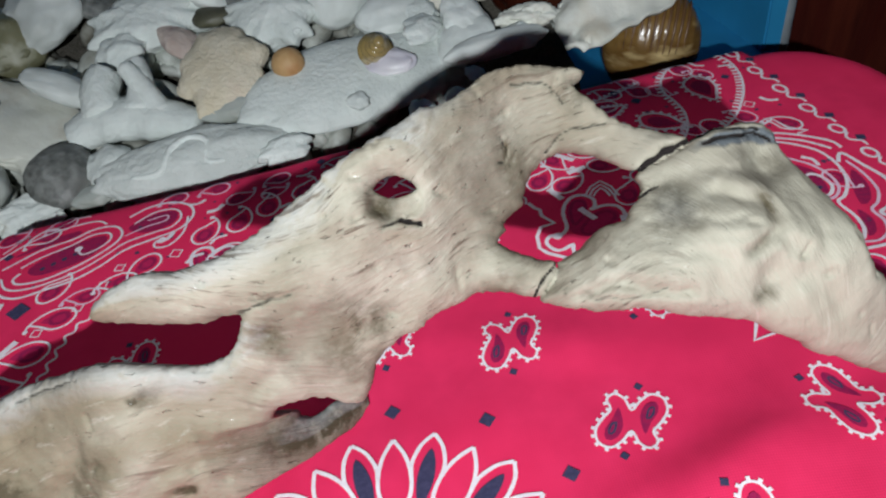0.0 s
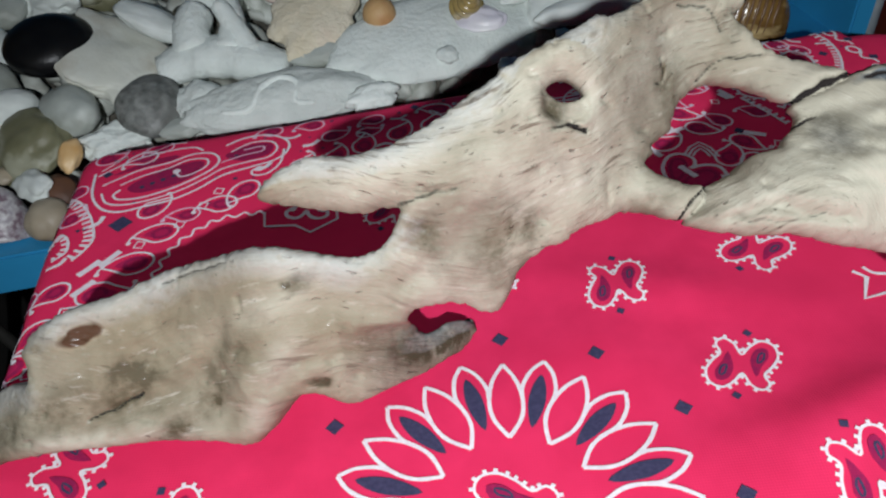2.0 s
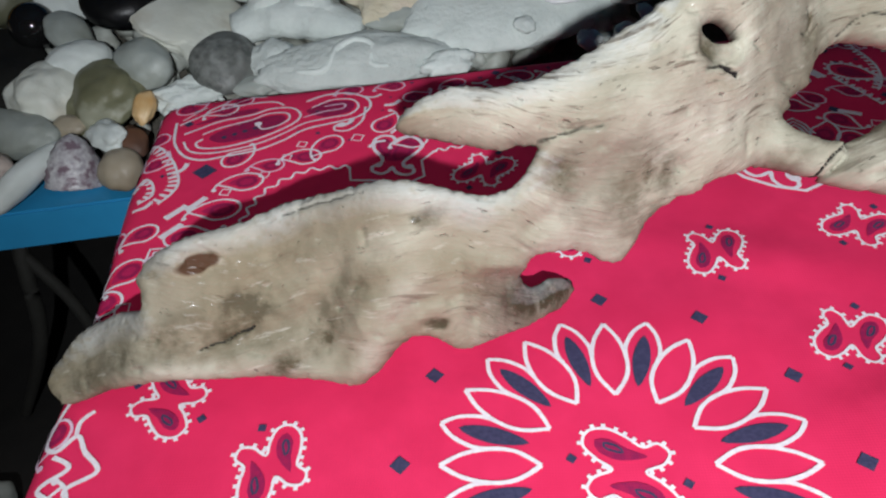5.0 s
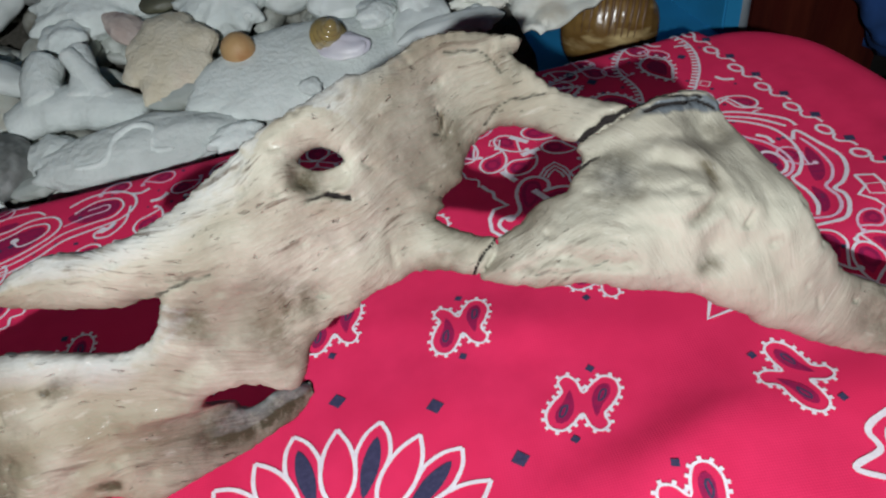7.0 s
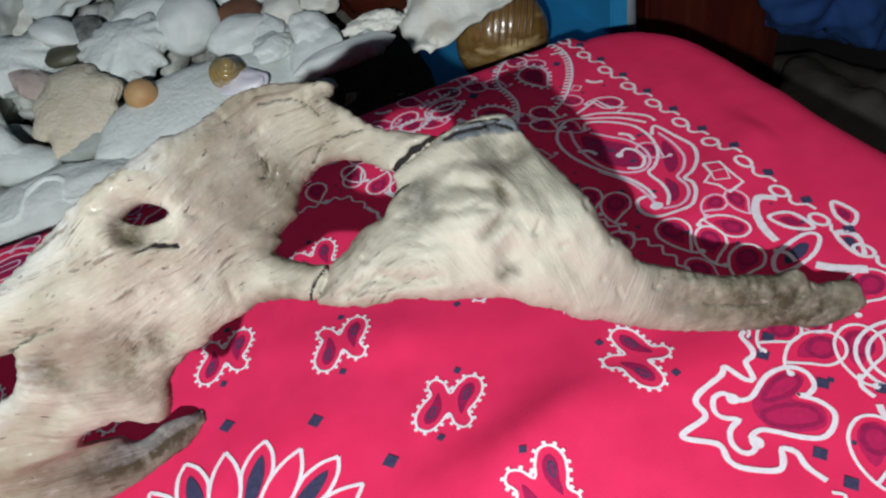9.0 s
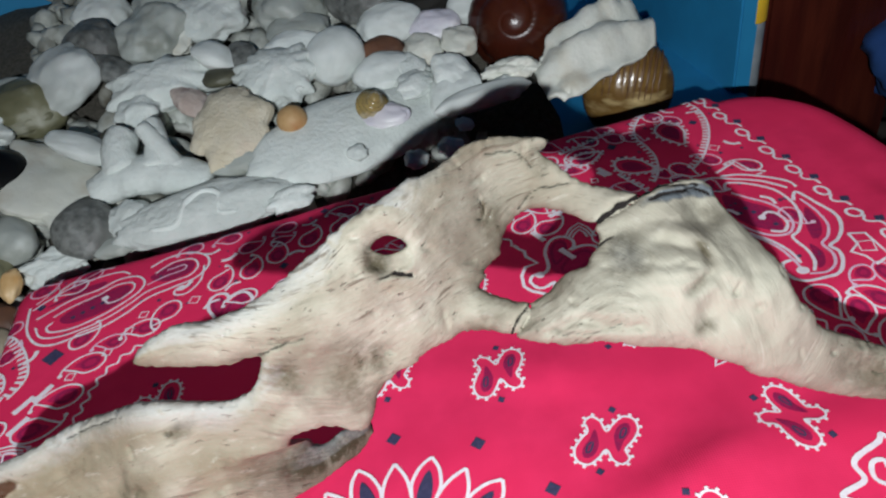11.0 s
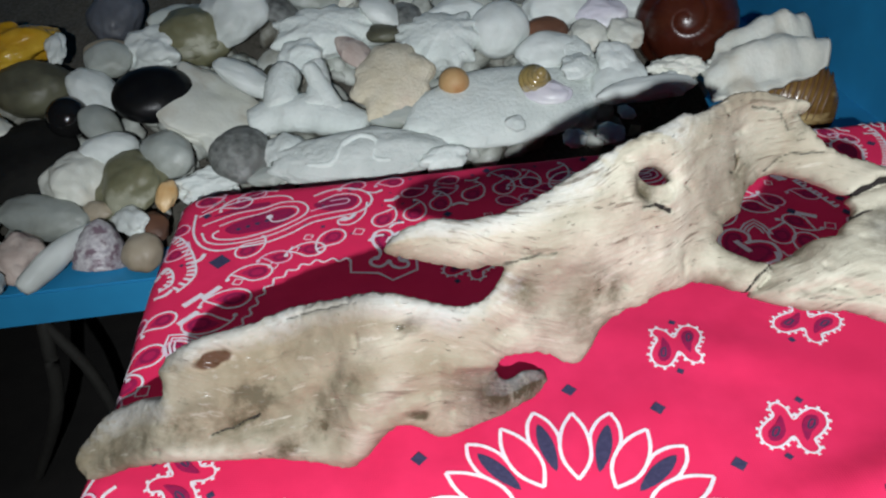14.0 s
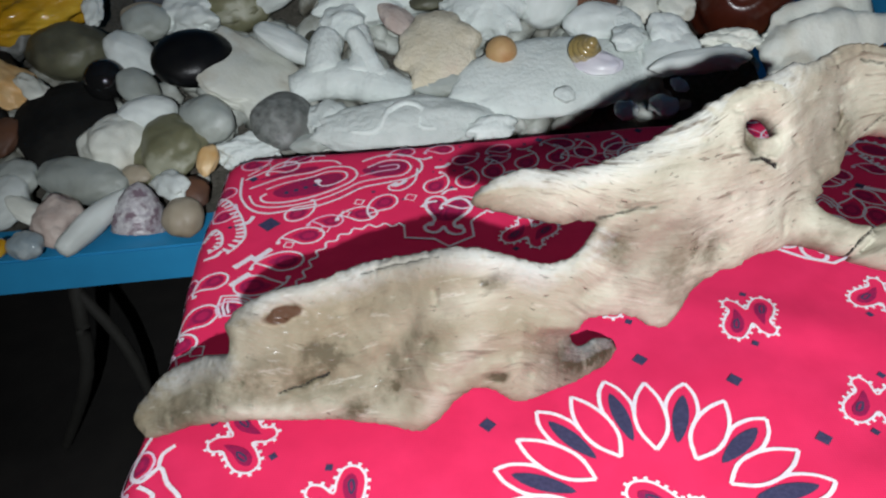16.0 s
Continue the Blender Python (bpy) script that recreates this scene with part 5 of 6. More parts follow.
def tube(bm, pts, radii, ring=10, squash=1.0, rough=0.1):
    path = spline(pts, False, 0.003)
    n = len(path)
    rows = []
    for i, p in enumerate(path):
        t = (path[min(i + 1, n - 1)] - path[max(i - 1, 0)]).normalized()
        side = t.cross(Vector((0.1, 0.2, 1))).normalized()
        up = side.cross(t)
        k = i / (n - 1) * (len(radii) - 1)
        q = min(int(k), len(radii) - 2)
        r = radii[q] + (radii[q + 1] - radii[q]) * (k - q)
        if i in (0, n - 1):
            r *= 0.55
        rows.append([bm.verts.new(p + (side * math.cos(a) + up * math.sin(a) * squash) * r * (1 + rough * noise.noise((p.x * 120 + math.cos(a), p.y * 120, p.z * 120 + math.sin(a)))))
                     for a in (2 * math.pi * j / ring for j in range(ring))])
    for low, high in zip(rows, rows[1:]):
        for j in range(ring):
            bm.faces.new((low[j], low[(j + 1) % ring], high[(j + 1) % ring], high[j]))
    bm.faces.new(rows[0][::-1])
    bm.faces.new(rows[-1])


def settle(ob, x, y, lift, m):
    ob.matrix_world = Matrix.Translation((x, y, heap(x, y) + lift)) @ m
    return ob


# the front row, by the blue edge
bm = bmesh.new()
cone_profile = []
for i in range(19):
    k = i / 18
    cone_profile.append((0.0176 * (1 - k ** 1.8) ** 0.66 * (1 + 0.030 * math.cos(k * 6 * math.pi * 2)) + 0.0006, 0.034 * k))
lathe(bm, cone_profile, 48, 20, 0.025, 0.5)
top_shell = tagged(finish("top_shell", bm, PURPLE), "purple-grey speckled top shell standing on the blue shelf", "shell")
top_shell.matrix_world = Matrix.Translation((-0.3327, 0.3320, -0.0600)) @ pose(0, 0, 0, -24, 3, 0) @ Matrix.Diagonal((1.0, 1.0, 0.95, 1))
bm = bmesh.new()
lathe(bm, [(0.0018, -0.0285), (0.0052, -0.0275), (0.0070, -0.023), (0.0076, -0.018), (0.0086, -0.010), (0.0089, -0.002), (0.0082, 0.008), (0.0064, 0.017), (0.0042, 0.025), (0.0015, 0.033)], 24, 7, 0.03, 0.7)
spindle = tagged(finish("spindle_shell", bm, CHALK), "white spindle shell lying at the shelf's edge", "shell")
spindle.matrix_world = Matrix.Translation((-0.3560, 0.3200, -0.0455)) @ Vector((0.0196, 0.0432, 0.010)).to_track_quat("Z", "Y").to_matrix().to_4x4()
pebble("tan pebble beside the purple top shell", -0.2975, 0.3281, 0.0138, 0.0143, 0.0110, 2, SANDY, 0.05, name="pebble")
pebble("small tan pebble behind the purple top shell", -0.3404, 0.3603, 0.0109, 0.0081, 0.0049, 2, SANDY, 0.08, name="pebble")
pebble("long pale grey stone lying flat", -0.3799, 0.3587, 0.0381, 0.0174, 0.0139, -16, PALE, 0.05)
pebble("pinkish rough rock with a pitted face", -0.3833, 0.3263, 0.0170, 0.0198, 0.0136, 16, PINKISH, 0.14, name="rock", category="rock", fine=0.03, freq=1.2)
pebble("white chip of shell", -0.3094, 0.3479, 0.0159, 0.0097, 0.0058, -32, CHALK, 0.16, name="shell_chip", category="shell", lift=0.006, rough_edge=0.2)
pebble("blocky white rock with flat faces", -0.3642, 0.3842, 0.0233, 0.0234, 0.0187, 31, CREAM, 0.16, name="rock", category="rock", freq=1.1)
pebble("olive green stone with pale veins", -0.3231, 0.3837, 0.0263, 0.0278, 0.0132, -23, OLIVE, 0.1)
pebble("small orange shell on an olive stone", -0.2875, 0.3628, 0.0069, 0.0124, 0.0055, 2, ORANGE, 0.08, name="orange_shell", category="shell", lift=0.01)
pebble("knobbly white coral chip by the bandana", -0.2646, 0.3798, 0.0220, 0.0123, 0.0086, 16, CORAL, 0.2, name="coral_chip", category="coral", fine=0.05, rough_edge=0.3)
pebble("brown pebble half hidden by the bandana", -0.2955, 0.3486, 0.0099, 0.0124, 0.0060, 28, RUST, 0.06, name="pebble")
pebble("smooth oval bluish white pebble", -0.3457, 0.4099, 0.0221, 0.0138, 0.0111, 28, CHALK, 0.04, name="pebble")
pebble("oval pale pebble with a dark band", -0.3011, 0.4064, 0.0260, 0.0179, 0.0144, -39, PALE, 0.05, name="pebble")
pebble("round mottled grey limpet", -0.2437, 0.4007, 0.0227, 0.0236, 0.0136, 13, GREY, 0.03, name="limpet", category="shell", lift=0.004)
pebble("small grey pebble under the limpet", -0.2218, 0.3842, 0.0141, 0.0077, 0.0046, 8, PALE, 0.08, name="pebble")
pebble("small white shell bit by the limpet", -0.2112, 0.4033, 0.0183, 0.0157, 0.0094, 16, CORAL, 0.14, name="shell_bit", category="shell", fine=0.03, rough_edge=0.2)
pebble("smooth black oval pebble", -0.3195, 0.4491, 0.0299, 0.0255, 0.0153, 28, BLACK, 0.02, name="black_pebble", lift=0.013)
pebble("shiny black glass-like ball", -0.3882, 0.4415, 0.0162, 0.0164, 0.0162, 2, GLOSS, 0, name="black_ball", category="ball", lift=0.002)
pebble("dark slate slab leaning on the heap", -0.4090, 0.4072, 0.0354, 0.0412, 0.0106, 28, SLATE, 0.1, name="slate", lift=-0.008, freq=1.1)
pebble("large domed grey-brown stone", -0.4319, 0.4780, 0.0332, 0.0250, 0.0200, 9, DUSK, 0.06)
pebble("orange and cream shell piece at the shelf end", -0.4661, 0.4379, 0.0198, 0.0330, 0.0099, 70, ORANGE, 0.16, name="orange_shell", category="shell", rough_edge=0.2)
pebble("white shell piece beside the slate", -0.4397, 0.4304, 0.0093, 0.0188, 0.0056, 61, CREAM, 0.16, name="shell_chip", category="shell")
pebble("reddish brown stone at the shelf end", -0.4488, 0.3890, 0.0122, 0.0171, 0.0073, 2, RUST, 0.08)
pebble("pale grey stone at the shelf end", -0.4284, 0.3570, 0.0174, 0.0156, 0.0094, 2, PALE, 0.08)
pebble("round bluish white shell at the shelf end", -0.4254, 0.3375, 0.0154, 0.0215, 0.0092, 2, CHALK, 0.05, name="white_shell", category="shell", lift=0.002)
pebble("upright cream shell piece at the shelf end", -0.4047, 0.3294, 0.0083, 0.0176, 0.0050, 70, CREAM, 0.1, name="shell_chip", category="shell")
pebble("translucent bluish sea glass pebble", -0.3937, 0.3001, 0.0131, 0.0097, 0.0078, -11, GLASSY, 0.08, name="sea_glass", category="glass")
pebble("small amber bead at the shelf end", -0.4087, 0.2966, 0.0043, 0.0067, 0.0043, 2, AMBER, 0.03, name="amber_bead", category="bead")
pebble("white chip beside the amber", -0.4173, 0.5044, 0.0081, 0.0168, 0.0049, 16, CHALK, 0.2, name="shell_chip", category="shell", lift=0.01)
pebble("translucent amber resin lump", -0.4690, 0.5017, 0.0500, 0.0201, 0.0181, 43, AMBER, 0.22, name="amber_lump", category="resin", lift=0.014, fine=0.04)
pebble("white stone behind the black pebble", -0.3783, 0.4706, 0.0176, 0.0245, 0.0105, 51, CHALK, 0.06)
pebble("pale grey stone by the black pebble", -0.3598, 0.4339, 0.0143, 0.0196, 0.0086, 51, PALE, 0.05)
pebble("grey white stone high in the heap", -0.3748, 0.5007, 0.0199, 0.0178, 0.0107, 16, PALE, 0.06, lift=0.004)
pebble("forked white shell piece", -0.3432, 0.5161, 0.0291, 0.0218, 0.0131, -27, CHALK, 0.18, name="shell_chip", category="shell", rough_edge=0.3)
pebble("olive stone with a pale seam", -0.3124, 0.5346, 0.0344, 0.0277, 0.0222, -2, OLIVE, 0.06)
pebble("grey stone behind the olive one", -0.3321, 0.5501, 0.0232, 0.0146, 0.0088, 31, PALE, 0.06)
pebble("dark blue-grey stone far back", -0.3909, 0.5654, 0.0228, 0.0299, 0.0182, -2, DUSKBLUE, 0.06)
pebble("tan grey stone behind the black pebble", -0.3804, 0.5132, 0.0215, 0.0131, 0.0078, -2, SANDY, 0.06)
pebble("large cream oyster shell, hollow side up", -0.2739, 0.4484, 0.0379, 0.0521, 0.0099, 60, CREAM, 0.13, name="oyster_shell", category="shell", lift=-0.006, fine=0.02, rough_edge=0.2, freq=1.3)
pebble("smooth white lobe on the oyster shell", -0.2507, 0.4666, 0.0139, 0.0294, 0.0084, 77, CHALK, 0.06, name="coral_lobe", category="coral", lift=0.008)
bm = bmesh.new()
tube(bm, [(-0.046, -0.012, 0), (-0.020, -0.004, 0.003), (0.012, -0.006, 0.002), (0.044, -0.016, 0)], (0.013, 0.018, 0.017, 0.011), 14, 0.7)
tube(bm, [(0.004, -0.004, 0.004), (0.006, 0.018, 0.010), (0.001, 0.036, 0.014)], (0.013, 0.009, 0.007), 12)
tube(bm, [(0.020, -0.008, 0.004), (0.008, 0.012, 0.012), (-0.003, 0.028, 0.020)], (0.010, 0.008, 0.006), 12)
tube(bm, [(-0.020, -0.004, 0.004), (-0.024, 0.016, 0.008), (-0.020, 0.034, 0.008)], (0.015, 0.013, 0.011), 12)
settle(tagged(finish("branch_coral", bm, CORAL), "bleached white branch coral with stubby fingers", "coral"), -0.198, 0.444, -0.005, pose(0, 0, 0, 24, 0, 0))
pebble("crinkled beige coral disc with a pink edge", -0.1368, 0.4617, 0.0302, 0.0380, 0.0103, 4, BEIGE, 0.05, name="coral_disc", category="coral", lift=0.006, fine=0.03, rough_edge=0.2)
pebble("pink brown shell edge behind the beige coral", -0.1703, 0.5015, 0.0132, 0.0215, 0.0066, 52, PINKISH, 0.06, name="pink_shell", category="shell")
pebble("grey stone under the beige coral", -0.1317, 0.4356, 0.0238, 0.0124, 0.0074, 2, PALE, 0.05)
pebble("plain tan ball resting on white coral", -0.0912, 0.4548, 0.0114, 0.0114, 0.0114, 2, TAN, 0, name="tan_ball", category="ball", lift=0.01)
pebble("tiny dark twig end by the tan ball", -0.1140, 0.4725, 0.0038, 0.0058, 0.0023, 51, SLATE, 0.2, name="twig", category="twig", lift=0.006)
pebble("broad flat white coral slab with a pitted face", -0.0508, 0.4494, 0.0770, 0.0349, 0.0105, 17, CORAL, 0.05, name="coral_block", category="coral", lift=-0.004, fine=0.02, freq=1.4, rough_edge=0.12)
pebble("rough white coral crumbs beside the bandana", -0.0959, 0.3972, 0.0170, 0.0099, 0.0059, 18, CORAL, 0.14, name="coral_chip", category="coral", fine=0.06, rough_edge=0.3)
pebble("broken white shell with a lilac rim", -0.0226, 0.4472, 0.0172, 0.0105, 0.0042, -9, LILAC, 0.1, name="broken_shell", category="shell", lift=0.004)
pebble("smooth round white stone", -0.0569, 0.5245, 0.0238, 0.0266, 0.0178, -9, CHALK, 0.03, lift=0.004)
pebble("knobbly white star-shaped coral", -0.1024, 0.5150, 0.0348, 0.0290, 0.0145, -9, CORAL, 0.07, name="star_coral", category="coral", lift=0.002, rough_edge=0.45)
pebble("brown stone between white ones", -0.0195, 0.5227, 0.0170, 0.0125, 0.0075, 4, RUST, 0.06)
pebble("flat smooth white stone", -0.0203, 0.4984, 0.0244, 0.0183, 0.0110, 4, CHALK, 0.06, lift=0.001)
pebble("flat white stone behind the round one", -0.0913, 0.5466, 0.0239, 0.0139, 0.0083, -2, CHALK, 0.07)
pebble("large heart-shaped white stone", -0.2840, 0.5526, 0.0326, 0.0336, 0.0195, -34, CHALK, 0.08, lift=0.006)
pebble("grey mottled stone beside the heart-shaped one", -0.2456, 0.5584, 0.0150, 0.0272, 0.0090, 70, GREY, 0.06)
pebble("olive stone under the heart-shaped one", -0.3147, 0.5250, 0.0264, 0.0180, 0.0108, -15, OLIVE, 0.06)
pebble("ruffled white coral frond", -0.1984, 0.5269, 0.0407, 0.0263, 0.0131, 10, CORAL, 0.1, name="coral_frond", category="coral", lift=0.003, rough_edge=0.4, fine=0.03)
# a dark piece that paints the shade of a gap between the shells
pebble("dark piece standing for a shaded gap in the heap", -0.2298, 0.4759, 0.0095, 0.0150, 0.0057, 42, DUSK, 0.06, name="pebble")
pebble("small white knob of coral", -0.2145, 0.4978, 0.0167, 0.0163, 0.0098, -9, CORAL, 0.12, name="knobby_coral", category="coral", lift=0.004)
pebble("small white upright pebble", -0.1537, 0.5415, 0.0150, 0.0201, 0.0090, 70, CHALK, 0.05, name="pebble", lift=0.006)
pebble("grey pebble behind white coral", -0.1329, 0.5421, 0.0128, 0.0171, 0.0077, 18, GREY, 0.06, name="pebble")
pebble("olive brown pebble behind white coral", -0.1511, 0.5240, 0.0162, 0.0094, 0.0057, 4, DUSK, 0.06, name="pebble")
pebble("cream coral at the back of the heap", -0.2014, 0.5843, 0.0269, 0.0190, 0.0114, 2, CREAM, 0.14, name="coral_lump", category="coral", rough_edge=0.2)
pebble("white coral lump by the snail shell", 0.0326, 0.4799, 0.0153, 0.0208, 0.0092, 30, CHALK, 0.1, name="coral_lump", category="coral", lift=0.004, fine=0.015)
pebble("ring-shaped cream shell by the snail shell", 0.0121, 0.5153, 0.0160, 0.0155, 0.0093, -9, CREAM, 0.1, name="ring_shell", category="shell", fine=0.015)
pebble("cream shell piece behind the ring shell", 0.0414, 0.5172, 0.0151, 0.0144, 0.0087, 18, CREAM, 0.14, name="shell_chip", category="shell")
pebble("curled white shell piece", -0.0009, 0.4941, 0.0148, 0.0162, 0.0089, -9, CORAL, 0.14, name="shell_chip", category="shell", fine=0.02)
pebble("pale lilac shell behind the ring shell", 0.0260, 0.5387, 0.0212, 0.0160, 0.0096, 5, LILAC, 0.08, name="white_shell", category="shell")
pebble("broad white shell lying on the coral", 0.0290, 0.4645, 0.0233, 0.0207, 0.0072, -38, CHALK, 0.08, name="shell_flake", category="shell")
pebble("curved white shell rim", 0.0498, 0.4504, 0.0381, 0.0096, 0.0077, 17, CHALK, 0.05, name="curved_shell", category="shell", lift=0.004)
pebble("frilly cream coral crumb under the snail shell", 0.0756, 0.4751, 0.0205, 0.0089, 0.0071, 5, CREAM, 0.2, name="coral_crumb", category="coral", lift=0.002, fine=0.1)
pebble("white flat stone at the back of the heap", -0.0097, 0.5535, 0.0282, 0.0207, 0.0124, -2, CHALK, 0.06)
pebble("grey white flat stone at the back of the heap", -0.0875, 0.5646, 0.0277, 0.0167, 0.0100, -2, PALE, 0.06)
pebble("white stone at the back of the heap", 0.0558, 0.5581, 0.0187, 0.0196, 0.0112, -2, CHALK, 0.06)
flat = pebble("flat white coral slab by the bandana", -0.1550, 0.4007, 0.0639, 0.0223, 0.0134, 11, CORAL, 0.06, name="coral_slab", category="coral", lift=0.001, fine=0.03, rough_edge=0.14)
bm = bmesh.new()
tube(bm, [(-0.040, -0.008, 0.0098), (-0.022, -0.010, 0.0112), (-0.012, 0.004, 0.0122), (0.000, 0.010, 0.0112), (0.010, 0.004, 0.0122), (0.008, -0.010, 0.0112), (0.020, -0.012, 0.0105)], (0.0016, 0.0030, 0.0030, 0.0016), 10)
tube(bm, [(0.024, 0.012, 0.0085), (0.030, 0.002, 0.0100), (0.032, -0.012, 0.0085)], (0.0012, 0.0026, 0.0012), 10)
tube(bm, [(0.040, 0.010, 0.0068), (0.046, 0.001, 0.0080), (0.047, -0.008, 0.0066)], (0.0010, 0.0024, 0.0010), 10)
tube(bm, [(-0.052, -0.004, 0.0055), (-0.046, 0.004, 0.0070), (-0.036, 0.010, 0.0072)], (0.0010, 0.0022, 0.0010), 10)
bm.transform(Matrix.Translation((0, 0, -0.0012)))
ridge = part("ridge", bm, CORAL, flat, "raised white winding ridge")
bm = bmesh.new()
for k in range(5):
    r = 0.0125 * (1 - k * 0.17)
    lathe(bm, [(r * 0.6, 0.0035 * k - 0.002), (r, 0.0035 * k), (r, 0.0035 * k + 0.0022), (r * 0.7, 0.0035 * k + 0.004)], 20)
settle(tagged(finish("small_snail", bm, DULLGOLD), "small dull golden snail shell on white coral", "shell"), -0.0318, 0.4570, 0.004, pose(0, 0, 0, 40, 20, 0))

# crumbs and flakes on the white coral
rnd = random.Random(5)
for i in range(9):
    x, y = rnd.uniform(-0.115, 0.075), rnd.uniform(0.405, 0.500)
    s = rnd.uniform(0.006, 0.013)
    if min((x - a) ** 2 + (y - b) ** 2 for a, b in ((-0.0935, 0.463), (-0.027, 0.462), (-0.110, 0.474), (-0.144, 0.472))) < 0.026 ** 2:
        continue
    pebble("small rough white flake lying on the coral", x, y, s * rnd.uniform(1.0, 1.7), s, s * rnd.uniform(0.3, 0.6), rnd.uniform(-60, 60), rnd.choice((CORAL, CHALK, CREAM, CORAL)), 0.14,
           name="coral_flake", category="coral", lift=0.003 + rnd.uniform(-0.003, 0.001), fine=0.02, rough_edge=0.10, group="flakes on the coral")

# the big brown snail shell: a globe whose whorls wind in to a point
bm = bmesh.new()
bmesh.ops.create_icosphere(bm, subdivisions=6, radius=1.0)
for v in bm.verts:
    d = v.co.normalized()
    polar = math.acos(max(-1.0, min(1.0, d.z))) + 0.02
    winding = math.log(polar / 1.9) / 1.5 - math.atan2(d.y, d.x) / (2 * math.pi)
    away = abs(winding - round(winding))
    seam = math.exp(-(away / 0.10) ** 2) * min(1.0, polar * 2) * max(0.0, min(1.0, (2.3 - polar) * 2))
    k = 1 - 0.042 * seam + 0.012 * math.sin(math.atan2(d.y, d.x) * 26) * max(0.0, math.sin(polar)) * 0.5
    v.co = Vector((d.x * k * 0.0400, d.y * k * 0.0400, d.z * k * 0.034 + 0.004 * max(0.0, 1 - polar)))
settle(tagged(finish("brown_snail_shell", bm, BROWN), "large glossy dark brown snail shell on white coral", "shell"), 0.0905, 0.530, -0.006,
       Vector((-0.16, -0.53, 0.26)).to_track_quat("Z", "Y").to_matrix().to_4x4())

# the helmet shell: a honey brown body with dark teeth and a wide white lip
helmet = tagged(new("helmet_shell"), "large helmet shell with white lip and brown ribbed side", "shell")
bm = bmesh.new()
bmesh.ops.create_icosphere(bm, subdivisions=5, radius=1.0)
for v in bm.verts:
    d = v.co.normalized()
    k = 1 + 0.02 * noise.noise(d * 2.0)
    rib = 1 + 0.02 * math.cos(d.x * 34) * max(0.0, min(1.0, (d.z + 0.05) * 4))
    v.co = Vector((d.x * 0.036 * k, d.y * 0.026 * k * rib, d.z * 0.040 * k * rib))
body = part("body", bm, HONEY, helmet, "honey brown glossy body")
for k in range(11):
    x0 = -0.027 + 0.0046 * k
    slim = 0.985 * math.sqrt(1 - (x0 / 0.036) ** 2)
    bm = bmesh.new()
    tube(bm, [(x0 + 0.0007 * q, -0.0262 * slim * math.cos(radians(a)), 0.0402 * slim * math.sin(radians(a))) for q, a in enumerate((2, 20, 38, 56, 74, 95))], (0.0004, 0.0012, 0.0014, 0.0006), 8)
    part("rib", bm, DARKRIB, helmet, "dark brown rib")
helmet.matrix_world = Matrix.Translation((0.169, 0.492, -0.034)) @ pose(0, 0, 0, -8, 8, -12)
bm = bmesh.new()
corners = [Vector(c) for c in ((0.0985, 0.432, -0.010), (0.1985, 0.487, 0.006), (0.166, 0.530, 0.034), (0.088, 0.482, 0.012))]
nu = 22
grid = []
for j in range(nu + 1):
    row = []
    for i in range(nu + 1):
        a, b = i / nu, j / nu
        edge = 0.10 * noise.noise((a * 4.0, b * 4.0, 5.0))
        c = corners[0].lerp(corners[1], a).lerp(corners[3].lerp(corners[2], a), b)
        c = c + Vector((edge * 0.05, edge * 0.03, 0.012 * math.sin(math.pi * a) * math.sin(math.pi * b) + 0.0055 * math.sin(b * 13 + a * 5) * (0.3 + 0.7 * a) + 0.004 * noise.noise((a * 9, b * 4, 3)) + 0.002 * noise.noise((a * 6, b * 6, 1))))
        # a ragged outer rim
        pull = max(0.0, abs(a - 0.5) + abs(b - 0.5) - 0.72)
        c = c.lerp((corners[0] + corners[1] + corners[2] + corners[3]) / 4, pull * 0.7)
        row.append(bm.verts.new(c))
    grid.append(row)
for j in range(nu):
    for i in range(nu):
        bm.faces.new((grid[j][i], grid[j][i + 1], grid[j + 1][i + 1], grid[j + 1][i]))
bmesh.ops.recalc_face_normals(bm, faces=bm.faces)
bmesh.ops.solidify(bm, geom=bm.faces[:], thickness=0.0035)
bm.transform(helmet.matrix_world.inverted())
part("lip", bm, CREAM, helmet, "wide white flaring lip")

# stones further back, and the small filling of the heap
rnd = random.Random(11)
kinds = ((CHALK, "smooth white stone at the back of the heap"), (PALE, "pale grey stone at the back of the heap"), (GREY, "mottled grey stone at the back of the heap"),
         (OLIVE, "olive stone at the back of the heap"), (RUST, "rust brown stone at the back of the heap"), (CORAL, "rough white coral piece at the back of the heap"), (SLATE, "dark stone at the back of the heap"))
for i in range(12):
    for j in range(3):
        x, y = -0.50 + 0.058 * i + rnd.uniform(-0.012, 0.012), 0.590 + 0.040 * j + rnd.uniform(-0.012, 0.012)
        mat, label = kinds[rnd.choice((0, 0, 1, 1, 2, 2, 3, 4, 4, 5, 5, 6))]
        if x > 0.105 or x < -0.31:
            continue
        s = rnd.uniform(0.020, 0.036)
        pebble(label, x, y, s * rnd.uniform(0.9, 1.3), s, s * rnd.uniform(0.6, 0.85), rnd.uniform(-40, 40), mat, rnd.uniform(0.05, 0.14), group="stones at the back", lift=0.004)
